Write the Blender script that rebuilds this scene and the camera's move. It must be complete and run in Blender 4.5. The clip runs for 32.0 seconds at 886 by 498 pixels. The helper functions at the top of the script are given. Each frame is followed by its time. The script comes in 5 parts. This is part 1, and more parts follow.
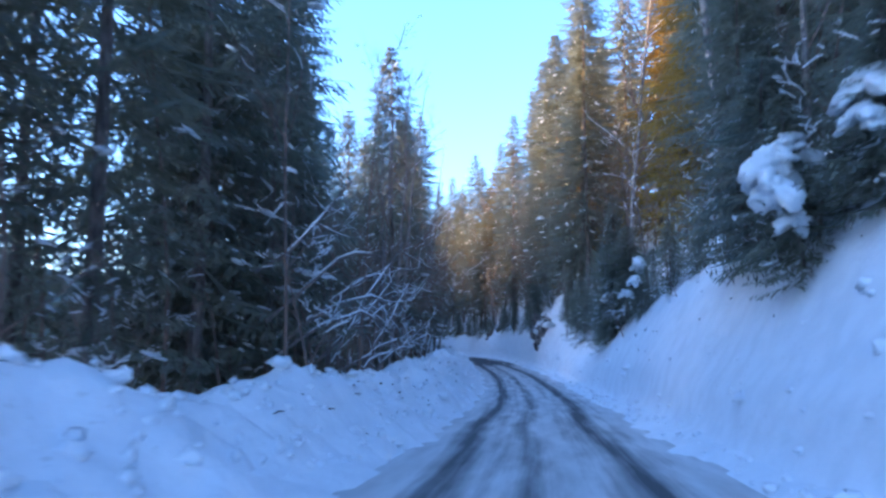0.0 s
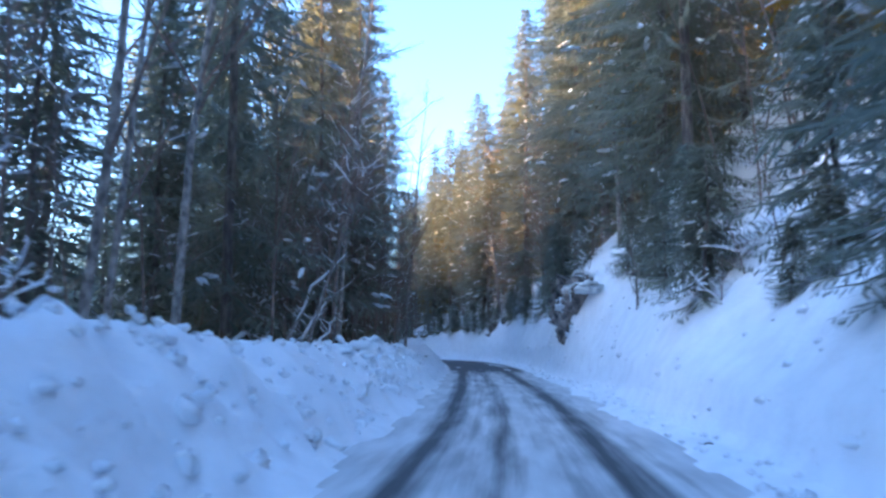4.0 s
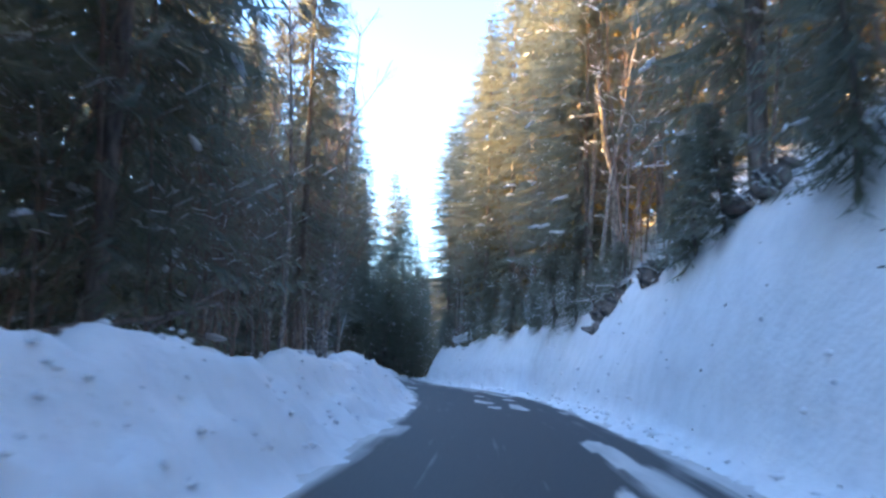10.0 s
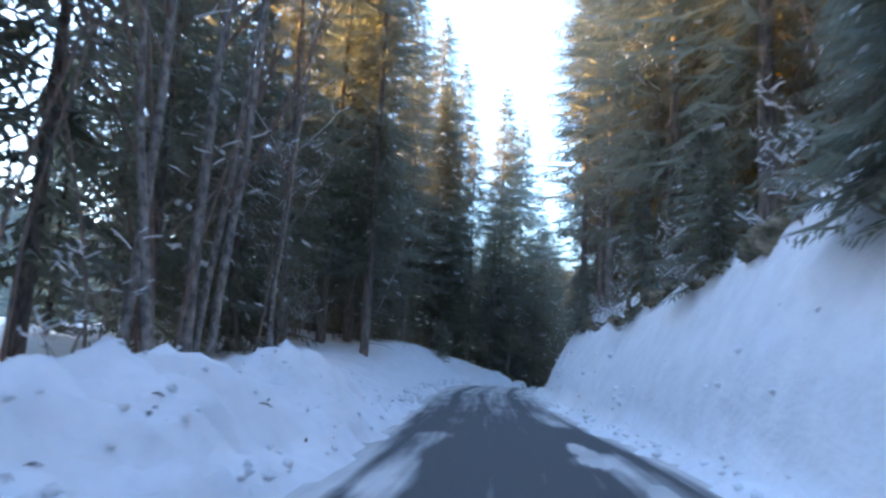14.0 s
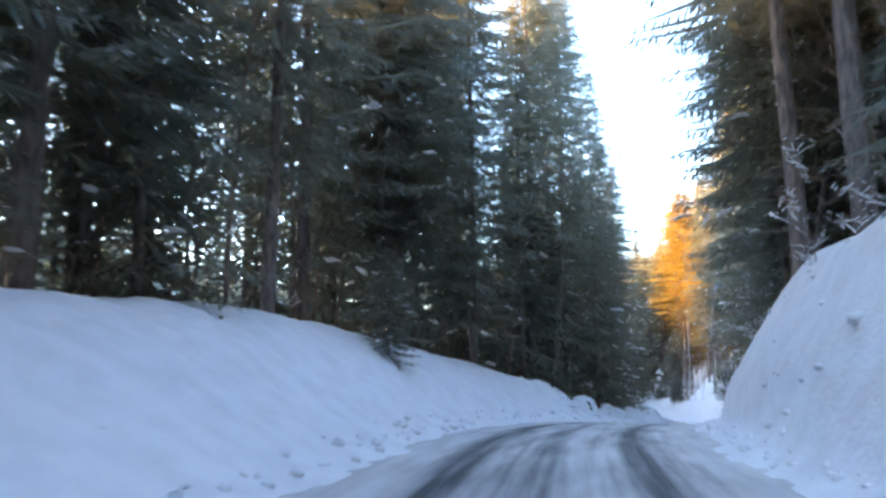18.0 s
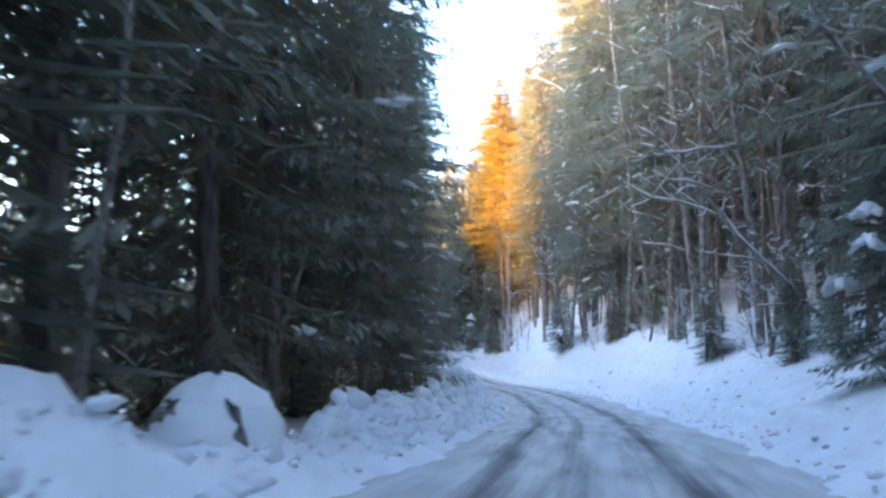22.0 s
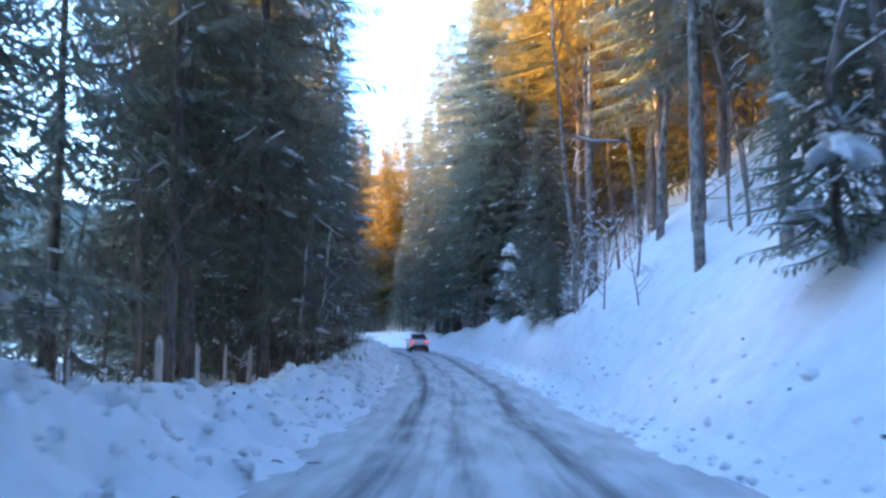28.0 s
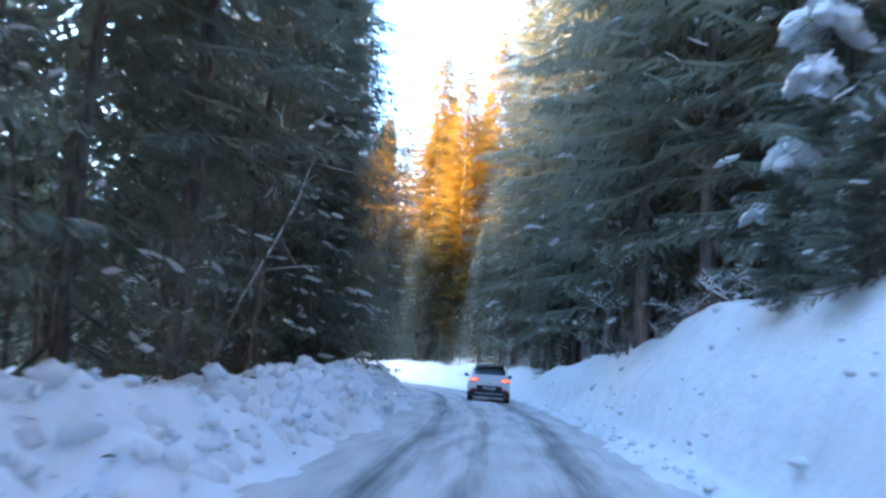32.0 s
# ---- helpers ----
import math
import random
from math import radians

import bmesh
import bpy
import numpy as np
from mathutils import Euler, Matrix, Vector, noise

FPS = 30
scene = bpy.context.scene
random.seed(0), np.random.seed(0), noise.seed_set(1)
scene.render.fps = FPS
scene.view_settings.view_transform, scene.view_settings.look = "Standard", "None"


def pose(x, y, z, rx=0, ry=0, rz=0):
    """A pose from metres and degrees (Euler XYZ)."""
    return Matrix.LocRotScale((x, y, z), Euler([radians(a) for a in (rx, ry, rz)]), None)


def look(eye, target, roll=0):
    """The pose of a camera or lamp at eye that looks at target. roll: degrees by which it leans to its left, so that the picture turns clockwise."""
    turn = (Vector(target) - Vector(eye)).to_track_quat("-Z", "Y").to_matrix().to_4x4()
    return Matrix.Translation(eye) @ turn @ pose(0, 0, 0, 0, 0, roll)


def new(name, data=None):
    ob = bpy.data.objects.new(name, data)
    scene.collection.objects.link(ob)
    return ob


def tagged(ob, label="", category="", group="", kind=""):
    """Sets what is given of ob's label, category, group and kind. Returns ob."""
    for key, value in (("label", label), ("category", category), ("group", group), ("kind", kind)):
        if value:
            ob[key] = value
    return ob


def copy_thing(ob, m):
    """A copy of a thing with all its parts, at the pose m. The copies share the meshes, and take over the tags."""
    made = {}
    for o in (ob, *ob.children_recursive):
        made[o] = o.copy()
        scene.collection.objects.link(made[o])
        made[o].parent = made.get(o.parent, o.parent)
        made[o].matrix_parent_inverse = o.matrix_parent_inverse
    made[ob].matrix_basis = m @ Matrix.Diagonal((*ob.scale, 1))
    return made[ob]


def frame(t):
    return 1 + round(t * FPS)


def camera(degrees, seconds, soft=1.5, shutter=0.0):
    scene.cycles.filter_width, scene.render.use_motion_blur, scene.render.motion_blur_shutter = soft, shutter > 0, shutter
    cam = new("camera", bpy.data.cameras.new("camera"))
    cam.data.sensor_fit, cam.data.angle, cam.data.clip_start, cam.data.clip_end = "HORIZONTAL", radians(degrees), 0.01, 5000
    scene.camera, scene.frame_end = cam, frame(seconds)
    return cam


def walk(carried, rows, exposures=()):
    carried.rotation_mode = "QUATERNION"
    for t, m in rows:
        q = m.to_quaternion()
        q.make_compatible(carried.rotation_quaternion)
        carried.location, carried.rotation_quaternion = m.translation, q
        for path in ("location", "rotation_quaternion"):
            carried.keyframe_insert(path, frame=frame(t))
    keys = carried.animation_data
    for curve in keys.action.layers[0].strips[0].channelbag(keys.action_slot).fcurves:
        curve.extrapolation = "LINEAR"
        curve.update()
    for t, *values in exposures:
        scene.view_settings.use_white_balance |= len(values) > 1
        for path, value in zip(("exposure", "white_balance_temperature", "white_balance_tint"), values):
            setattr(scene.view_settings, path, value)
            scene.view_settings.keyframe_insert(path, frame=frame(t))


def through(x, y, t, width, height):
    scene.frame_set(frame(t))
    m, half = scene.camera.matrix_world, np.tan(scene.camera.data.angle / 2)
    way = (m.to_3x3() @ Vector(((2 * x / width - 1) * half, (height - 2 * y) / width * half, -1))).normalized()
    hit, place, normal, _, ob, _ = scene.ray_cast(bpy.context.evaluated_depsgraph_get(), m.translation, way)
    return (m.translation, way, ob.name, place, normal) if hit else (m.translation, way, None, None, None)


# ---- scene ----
cam = camera(63.3, 32.0, soft=2.6, shutter=0.4)
PATH = [
    (0.0, (0.000, 0.000, 1.350), (0.000, 9.930, 2.534), 0.00),
    (0.5, (0.510, 3.888, 1.179), (0.632, 13.816, 2.363), 0.02),
    (1.0, (1.080, 7.809, 0.982), (1.272, 17.738, 2.148), 0.07),
    (1.5, (1.650, 11.789, 0.792), (1.877, 21.724, 1.906), 0.14),
    (2.0, (2.160, 15.710, 0.595), (2.353, 25.650, 1.675), 0.27),
    (2.5, (2.640, 19.568, 0.420), (2.762, 29.507, 1.518), 0.02),
    (3.0, (3.090, 23.541, 0.290), (3.090, 33.473, 1.457), 0.00),
    (3.5, (3.480, 27.574, 0.167), (3.340, 37.499, 1.385), 0.10),
    (5.5, (4.800, 43.692, -0.208), (4.085, 53.557, 1.267), 0.49),
    (6.0, (4.920, 47.770, -0.205), (4.084, 57.618, 1.321), 0.57),
    (6.5, (5.010, 51.819, -0.205), (4.054, 61.650, 1.354), 0.46),
    (7.0, (5.070, 55.837, -0.210), (4.045, 65.665, 1.331), 0.30),
    (7.5, (5.130, 59.797, -0.221), (4.069, 69.626, 1.285), 0.53),
    (8.0, (5.160, 63.789, -0.258), (4.045, 73.620, 1.195), 0.97),
    (8.5, (5.190, 67.938, -0.338), (4.021, 77.765, 1.098), 1.30),
    (9.0, (5.250, 72.205, -0.403), (3.993, 82.019, 1.048), 1.66),
    (9.5, (5.250, 76.529, -0.431), (3.872, 86.322, 1.053), 1.65),
    (10.0, (5.130, 80.942, -0.449), (3.596, 90.710, 1.050), 1.85),
    (10.5, (4.890, 85.445, -0.456), (3.187, 95.185, 1.040), 1.47),
    (11.0, (4.560, 89.977, -0.459), (2.687, 99.681, 1.067), 1.39),
    (11.5, (4.140, 94.480, -0.466), (2.011, 104.126, 1.088), 1.56),
    (12.0, (3.570, 98.926, -0.510), (1.168, 108.520, 0.968), 1.85),
    (12.5, (2.880, 103.253, -0.568), (0.205, 112.784, 0.850), 2.63),
    (13.0, (2.130, 107.428, -0.614), (-0.799, 116.885, 0.795), 3.41),
    (13.5, (1.290, 111.484, -0.674), (-1.871, 120.865, 0.743), 3.47),
    (14.0, (0.360, 115.387, -0.722), (-3.013, 124.692, 0.704), 3.01),
    (14.5, (-0.600, 119.168, -0.755), (-4.133, 128.414, 0.664), 2.42),
    (16.5, (-5.516, 136.483, -1.205), (-9.447, 145.567, 0.221), 0.00),
    (17.0, (-6.976, 141.226, -1.252), (-10.923, 150.302, 0.174), -0.29),
    (17.5, (-8.296, 145.740, -1.299), (-12.159, 154.844, 0.179), -0.66),
    (18.0, (-9.435, 149.977, -1.318), (-13.133, 159.138, 0.229), -0.30),
    (18.5, (-10.421, 154.049, -1.310), (-13.957, 163.274, 0.236), -0.05),
    (19.0, (-11.297, 157.963, -1.311), (-14.640, 167.268, 0.182), -0.32),
    (19.5, (-12.068, 161.726, -1.375), (-15.220, 171.117, -0.006), -0.49),
    (20.0, (-12.669, 165.430, -1.514), (-15.546, 174.929, -0.287), -0.73),
    (20.5, (-13.088, 169.135, -1.682), (-15.564, 178.758, -0.550), -0.77),
    (21.0, (-13.354, 172.913, -1.887), (-15.389, 182.649, -0.853), -0.64),
    (21.5, (-13.459, 176.791, -2.164), (-15.069, 186.620, -1.265), -0.89),
    (22.0, (-13.403, 180.722, -2.461), (-14.617, 190.610, -1.595), -1.21),
    (22.5, (-13.195, 184.678, -2.765), (-14.061, 194.606, -1.931), -1.18),
    (23.0, (-12.862, 188.677, -3.126), (-13.447, 198.630, -2.358), -1.00),
    (23.5, (-12.477, 192.745, -3.520), (-12.868, 202.715, -2.848), -0.65),
    (24.0, (-12.121, 196.927, -3.934), (-12.540, 206.900, -3.330), -0.03),
    (24.5, (-11.869, 201.255, -4.380), (-12.417, 211.224, -3.822), 0.77),
    (25.0, (-11.795, 205.711, -4.818), (-12.681, 215.654, -4.225), 1.74),
    (25.5, (-11.860, 210.252, -5.256), (-13.123, 220.150, -4.596), 1.03),
    (27.5, (-13.507, 228.176, -6.456), (-15.868, 237.862, -5.671), 0.00),
    (28.0, (-14.124, 232.032, -6.759), (-16.688, 241.665, -5.958), -0.01),
    (28.5, (-14.841, 235.973, -7.074), (-17.673, 245.532, -6.290), 0.32),
    (29.0, (-15.692, 240.070, -7.412), (-18.808, 249.539, -6.629), 0.75),
    (29.5, (-16.666, 244.263, -7.740), (-19.996, 253.657, -6.924), 1.06),
    (30.0, (-17.721, 248.471, -8.008), (-21.214, 257.794, -7.073), 1.34),
    (30.5, (-18.835, 252.679, -8.218), (-22.458, 261.939, -7.163), 1.60),
    (31.0, (-20.008, 256.849, -8.383), (-23.779, 266.041, -7.242), 2.27),
    (31.5, (-21.222, 260.947, -8.495), (-25.143, 270.059, -7.235), 3.15),
    (32.0, (-22.447, 265.010, -8.580), (-26.487, 274.061, -7.254), 4.01),
]
EXPOSURES = [(0.0, 2.6, 4700, 15), (2.5, 2.82, 4800, 13), (5.0, 3.1, 5050, 10), (7.0, 3.25, 5100, 10), (8.5, 3.3, 5150, 9), (12.0, 3.5, 5700, 10), (14.0, 3.55, 5850, 11), (16.5, 4.05, 6750, 12), (20.0, 4.15, 6500, 12), (25.5, 3.95, 6050, 11), (27.8, 3.75, 5000, 9), (29.5, 3.9, 5450, 8), (32.0, 4.2, 5400, 7)]
walk(cam, [(t, look(eye, target, roll)) for t, eye, target, roll in PATH], EXPOSURES)

# ---- world, sun, exposure (with the walk above) ----
SUN_EL, SUN_AZ = radians(11), radians(100)      # azimuth counted to the left of +y
world = bpy.data.worlds.new("winter_sky")
scene.world = world
world.use_nodes = True
wn = world.node_tree.nodes
sky = wn.new("ShaderNodeTexSky")
sky.sky_type, sky.sun_disc = "NISHITA", False
sky.sun_elevation, sky.sun_rotation = SUN_EL, -SUN_AZ
sky.altitude, sky.air_density, sky.dust_density, sky.ozone_density = 0, 0.9, 1.6, 2.0
world.node_tree.links.new(sky.outputs[0], wn["Background"].inputs[0])
wn["Background"].inputs[1].default_value = 0.15
to_sun = Vector((-math.sin(SUN_AZ) * math.cos(SUN_EL), math.cos(SUN_AZ) * math.cos(SUN_EL), math.sin(SUN_EL)))
sun = new("sun", bpy.data.lights.new("sun", "SUN"))
sun.data.energy, sun.data.angle, sun.data.color = 3.8, radians(0.5), (1.0, 0.54, 0.13)
sun.matrix_world = look(to_sun * 50, (0, 0, 0))


# ---- materials ----
def material(name, rough=0.7, metal=0.0):
    m = bpy.data.materials.new(name)
    m.use_nodes = True
    n, l = m.node_tree.nodes, m.node_tree.links
    b = n["Principled BSDF"]
    b.inputs["Roughness"].default_value = rough
    b.inputs["Metallic"].default_value = metal
    return m, n, l, b


def noise_node(n, l, scale, detail=4.0, coord="Object", stretch=(1, 1, 1)):
    tc, mp, t = n.new("ShaderNodeTexCoord"), n.new("ShaderNodeMapping"), n.new("ShaderNodeTexNoise")
    mp.inputs["Scale"].default_value = stretch
    l.new(tc.outputs[coord], mp.inputs[0])
    l.new(mp.outputs[0], t.inputs["Vector"])
    t.inputs["Scale"].default_value, t.inputs["Detail"].default_value = scale, detail
    return t


def ramp(n, l, src, stops):
    r = n.new("ShaderNodeValToRGB")
    while len(r.color_ramp.elements) < len(stops):
        r.color_ramp.elements.new(0.5)
    for e, (p, c) in zip(r.color_ramp.elements, stops):
        e.position, e.color = p, (*c, 1)
    l.new(src, r.inputs[0])
    return r


def bump(n, l, b, src, strength, dist):
    k = n.new("ShaderNodeBump")
    k.inputs["Strength"].default_value, k.inputs["Distance"].default_value = strength, dist
    l.new(src, k.inputs["Height"])
    l.new(k.outputs[0], b.inputs["Normal"])
    return k


def grainy(name, a, c, scale, rough=0.8, detail=5.0, strength=0.4, dist=0.02, stretch=(1, 1, 1), metal=0.0, lo=0.35, hi=0.65):
    m, n, l, b = material(name, rough, metal)
    t = noise_node(n, l, scale, detail, stretch=stretch)
    r = ramp(n, l, t.outputs[0], [(lo, a), (hi, c)])
    l.new(r.outputs[0], b.inputs["Base Color"])
    bump(n, l, b, t.outputs[0], strength, dist)
    return m


def plain(name, col, rough=0.5, metal=0.0, emit=0.0):
    m, n, l, b = material(name, rough, metal)
    b.inputs["Base Color"].default_value = (*col, 1)
    if emit:
        b.inputs["Emission Color"].default_value = (*col, 1)
        b.inputs["Emission Strength"].default_value = emit
    return m


def snow_material(name, white, dirt, amount):
    m, n, l, b = material(name, 0.75)
    fine, mid, big = noise_node(n, l, 9, 6), noise_node(n, l, 1.7, 5), noise_node(n, l, 0.45, 3)
    r = ramp(n, l, mid.outputs[0], [(0.3, tuple(0.9 * v for v in white)), (0.6, white)])
    d = ramp(n, l, fine.outputs[0], [(0.66 - amount, (0, 0, 0)), (0.78 - amount * 0.6, (1, 1, 1))])
    g = ramp(n, l, big.outputs[0], [(0.5, (0, 0, 0)), (0.62, (1, 1, 1))])
    mul, mix = n.new("ShaderNodeMath"), n.new("ShaderNodeMixRGB")
    mul.operation = "MULTIPLY"
    l.new(d.outputs[0], mul.inputs[0])
    l.new(g.outputs[0], mul.inputs[1])
    l.new(mul.outputs[0], mix.inputs[0])
    l.new(r.outputs[0], mix.inputs[1])
    mix.inputs[2].default_value = (*dirt, 1)
    l.new(mix.outputs[0], b.inputs["Base Color"])
    add = n.new("ShaderNodeMath")
    add.operation = "ADD"
    l.new(fine.outputs[0], add.inputs[0])
    l.new(mid.outputs[0], add.inputs[1])
    bump(n, l, b, add.outputs[0], 0.55, 0.05)
    return m


def leaf_material(name, dark, light, through, frost_haze=0.5):
    m, n, l, b = material(name, 0.6)
    geo, info, t = n.new("ShaderNodeNewGeometry"), n.new("ShaderNodeObjectInfo"), noise_node(n, l, 0.9, 4)
    a1 = n.new("ShaderNodeMath")
    a1.operation = "MULTIPLY_ADD"
    l.new(geo.outputs["Random Per Island"], a1.inputs[0])
    a1.inputs[1].default_value = 0.5
    l.new(t.outputs[0], a1.inputs[2])
    a2 = n.new("ShaderNodeMath")
    a2.operation = "MULTIPLY_ADD"
    l.new(info.outputs["Random"], a2.inputs[0])
    a2.inputs[1].default_value = 0.3
    l.new(a1.outputs[0], a2.inputs[2])
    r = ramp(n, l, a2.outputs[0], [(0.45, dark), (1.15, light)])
    # Frost-pale blotches, also lifting the wood to stand in for windscreen haze.
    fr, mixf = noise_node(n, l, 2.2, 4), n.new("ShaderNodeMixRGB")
    fz = ramp(n, l, fr.outputs[0], [(0.42, (0, 0, 0)), (0.72, (frost_haze, frost_haze, frost_haze))])
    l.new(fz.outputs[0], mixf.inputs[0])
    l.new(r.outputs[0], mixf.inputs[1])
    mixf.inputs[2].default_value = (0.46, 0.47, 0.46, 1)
    r = mixf
    l.new(r.outputs[0], b.inputs["Base Color"])
    tr, mx = n.new("ShaderNodeBsdfTranslucent"), n.new("ShaderNodeMixShader")
    l.new(r.outputs[0], tr.inputs[0])
    mx.inputs[0].default_value = through
    l.new(b.outputs[0], mx.inputs[1])
    l.new(tr.outputs[0], mx.inputs[2])
    l.new(mx.outputs[0], n["Material Output"].inputs[0])
    return m


def road_material():
    m, n, l, b = material("road_surface", 0.7)
    at = n.new("ShaderNodeAttribute")
    at.attribute_name = "cover"
    lane = n.new("ShaderNodeAttribute")
    lane.attribute_name = "lane"

    def along_road(scale, stretch):
        mp, t = n.new("ShaderNodeMapping"), n.new("ShaderNodeTexNoise")
        mp.inputs["Scale"].default_value = stretch
        l.new(lane.outputs["Vector"], mp.inputs[0])
        l.new(mp.outputs[0], t.inputs["Vector"])
        t.inputs["Scale"].default_value, t.inputs["Detail"].default_value = scale, 5.0
        return t

    fine, streak, mid = noise_node(n, l, 35, 5), along_road(1.4, (4, 0.12, 1)), along_road(1.6, (1.6, 0.25, 1))
    s1 = n.new("ShaderNodeMath")
    s1.operation = "MULTIPLY_ADD"
    l.new(streak.outputs[0], s1.inputs[0])
    s1.inputs[1].default_value = 0.55
    l.new(at.outputs["Fac"], s1.inputs[2])
    s2 = n.new("ShaderNodeMath")
    s2.operation = "MULTIPLY_ADD"
    l.new(mid.outputs[0], s2.inputs[0])
    s2.inputs[1].default_value = 0.35
    l.new(s1.outputs[0], s2.inputs[2])
    cov = ramp(n, l, s2.outputs[0], [(0.55, (0, 0, 0)), (1.0, (1, 1, 1))])
    asph = ramp(n, l, fine.outputs[0], [(0.3, (0.035, 0.037, 0.042)), (0.7, (0.075, 0.075, 0.078))])
    snow = ramp(n, l, mid.outputs[0], [(0.35, (0.48, 0.47, 0.46)), (0.65, (0.66, 0.65, 0.64))])
    mix = n.new("ShaderNodeMixRGB")
    l.new(cov.outputs[0], mix.inputs[0])
    l.new(asph.outputs[0], mix.inputs[1])
    l.new(snow.outputs[0], mix.inputs[2])
    l.new(mix.outputs[0], b.inputs["Base Color"])
    bump(n, l, b, fine.outputs[0], 0.3, 0.01)
    return m


SNOW = snow_material("snow", (0.86, 0.87, 0.89), (0.45, 0.42, 0.39), 0.0)
PACKED = snow_material("fallen_snow", (0.88, 0.89, 0.9), (0.3, 0.28, 0.26), -0.05)
LUMPS = snow_material("broken_snow", (0.86, 0.87, 0.89), (0.62, 0.6, 0.58), -0.05)
ROAD_MAT = road_material()
FAR_WOODS = grainy("distant_spruce_wood", (0.02, 0.028, 0.022), (0.07, 0.075, 0.05), 0.35, 0.95, detail=8, strength=1.0, dist=2.0)
# Needles lightened beyond their own tone to stand in for haze.
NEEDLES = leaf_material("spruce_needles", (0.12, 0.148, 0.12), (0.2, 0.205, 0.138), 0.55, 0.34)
# Golden low sun painted into the needle colour, for trees on lit slopes.
NEEDLES_SUNLIT = leaf_material("sun_tinted_needles", (0.12, 0.1, 0.03), (0.34, 0.22, 0.03), 0.45, 0.04)
BARK = grainy("bark", (0.1, 0.083, 0.072), (0.27, 0.225, 0.195), 9, 0.9, stretch=(1, 1, 0.25), dist=0.04)
BARK_PALE = grainy("pale_bark", (0.1, 0.085, 0.075), (0.36, 0.32, 0.28), 7, 0.85, stretch=(1, 1, 0.6))
TWIG = grainy("bare_twigs", (0.13, 0.095, 0.078), (0.27, 0.19, 0.145), 4, 0.9)
ROCK = grainy("rock", (0.03, 0.03, 0.032), (0.3, 0.26, 0.23), 2.6, 0.85, detail=8, strength=0.9, dist=0.12)
MOSS = grainy("mossy_rock", (0.06, 0.06, 0.03), (0.3, 0.24, 0.16), 4, 0.9, detail=7, strength=0.8, dist=0.06)
WOOD = grainy("weathered_wood", (0.09, 0.065, 0.05), (0.24, 0.18, 0.14), 8, 0.8, stretch=(1, 1, 0.3))
DEBRIS = grainy("bark_litter", (0.02, 0.017, 0.013), (0.09, 0.065, 0.045), 12, 0.95)
PAINT = grainy("white_car_paint", (0.76, 0.76, 0.76), (0.84, 0.84, 0.85), 1.5, 0.22, strength=0.02)
BLACK = grainy("black_plastic", (0.015, 0.015, 0.016), (0.035, 0.035, 0.037), 14, 0.5, strength=0.05)
GLOSS = plain("black_gloss", (0.012, 0.012, 0.014), 0.12)
GLASS = plain("tinted_glass", (0.05, 0.06, 0.07), 0.06)
# Lighter than the cabin glass: the sky's reflection is put into the base colour.
SKY_GLASS = plain("sky_pale_glass", (0.14, 0.16, 0.18), 0.05)
RUBBER = grainy("rubber", (0.012, 0.012, 0.012), (0.05, 0.05, 0.052), 20, 0.9, strength=0.1)
SILVER = plain("alloy", (0.5, 0.5, 0.52), 0.3, 1.0)
RED = plain("lit_tail_lamp", (1.0, 0.05, 0.02), 0.3, 0, 0.75)
RED_DIM = plain("red_lens", (0.35, 0.02, 0.015), 0.25)
ICE = plain("ice", (0.62, 0.68, 0.72), 0.15)
BOARD = grainy("pale_board", (0.3, 0.28, 0.25), (0.5, 0.47, 0.43), 10, 0.8)
PALE = grainy("pale_wood", (0.5, 0.47, 0.42), (0.74, 0.7, 0.64), 9, 0.7, stretch=(1, 1, 0.3))
WHITE = plain("white_plate", (0.7, 0.7, 0.68), 0.5)
GREY_BAR = plain("dark_bar", (0.05, 0.05, 0.06), 0.6)


# ---- mesh helpers ----
def mesh_quads(name, v, q, mat, smooth=False):
    """A mesh from an array of vertices and an array of four-cornered faces."""
    v, q = np.asarray(v, np.float32), np.asarray(q, np.int32)
    me = bpy.data.meshes.new(name)
    me.vertices.add(len(v))
    me.vertices.foreach_set("co", v.ravel())
    me.loops.add(q.size)
    me.loops.foreach_set("vertex_index", q.ravel())
    me.polygons.add(len(q))
    me.polygons.foreach_set("loop_start", np.arange(0, q.size, 4, dtype=np.int32))
    me.polygons.foreach_set("use_smooth", np.full(len(q), smooth))
    me.materials.append(mat)
    me.update(calc_edges=True)
    return me


def part(name, bm, mat, parent=None, label="", smooth=False):
    """One mesh object from a bmesh or a mesh, under a thing or a part."""
    me = bm
    if isinstance(bm, bmesh.types.BMesh):
        me = bpy.data.meshes.new(name)
        bm.to_mesh(me)
        bm.free()
        me.materials.append(mat)
        if smooth:
            me.shade_smooth()
    ob = new(name, me)
    ob.parent = parent
    return tagged(ob, label)


class Pile:
    """Collects vertices and quads."""

    def __init__(self):
        self.v, self.q, self.n = [], [], 0

    def add(self, v, q):
        v = np.asarray(v, float)
        self.v.append(v)
        self.q.append(np.asarray(q, int) + self.n)
        self.n += len(v)

    def arrays(self):
        return np.concatenate(self.v), np.concatenate(self.q)

    def mesh(self, name, mat, smooth=False):
        return mesh_quads(name, *self.arrays(), mat, smooth)


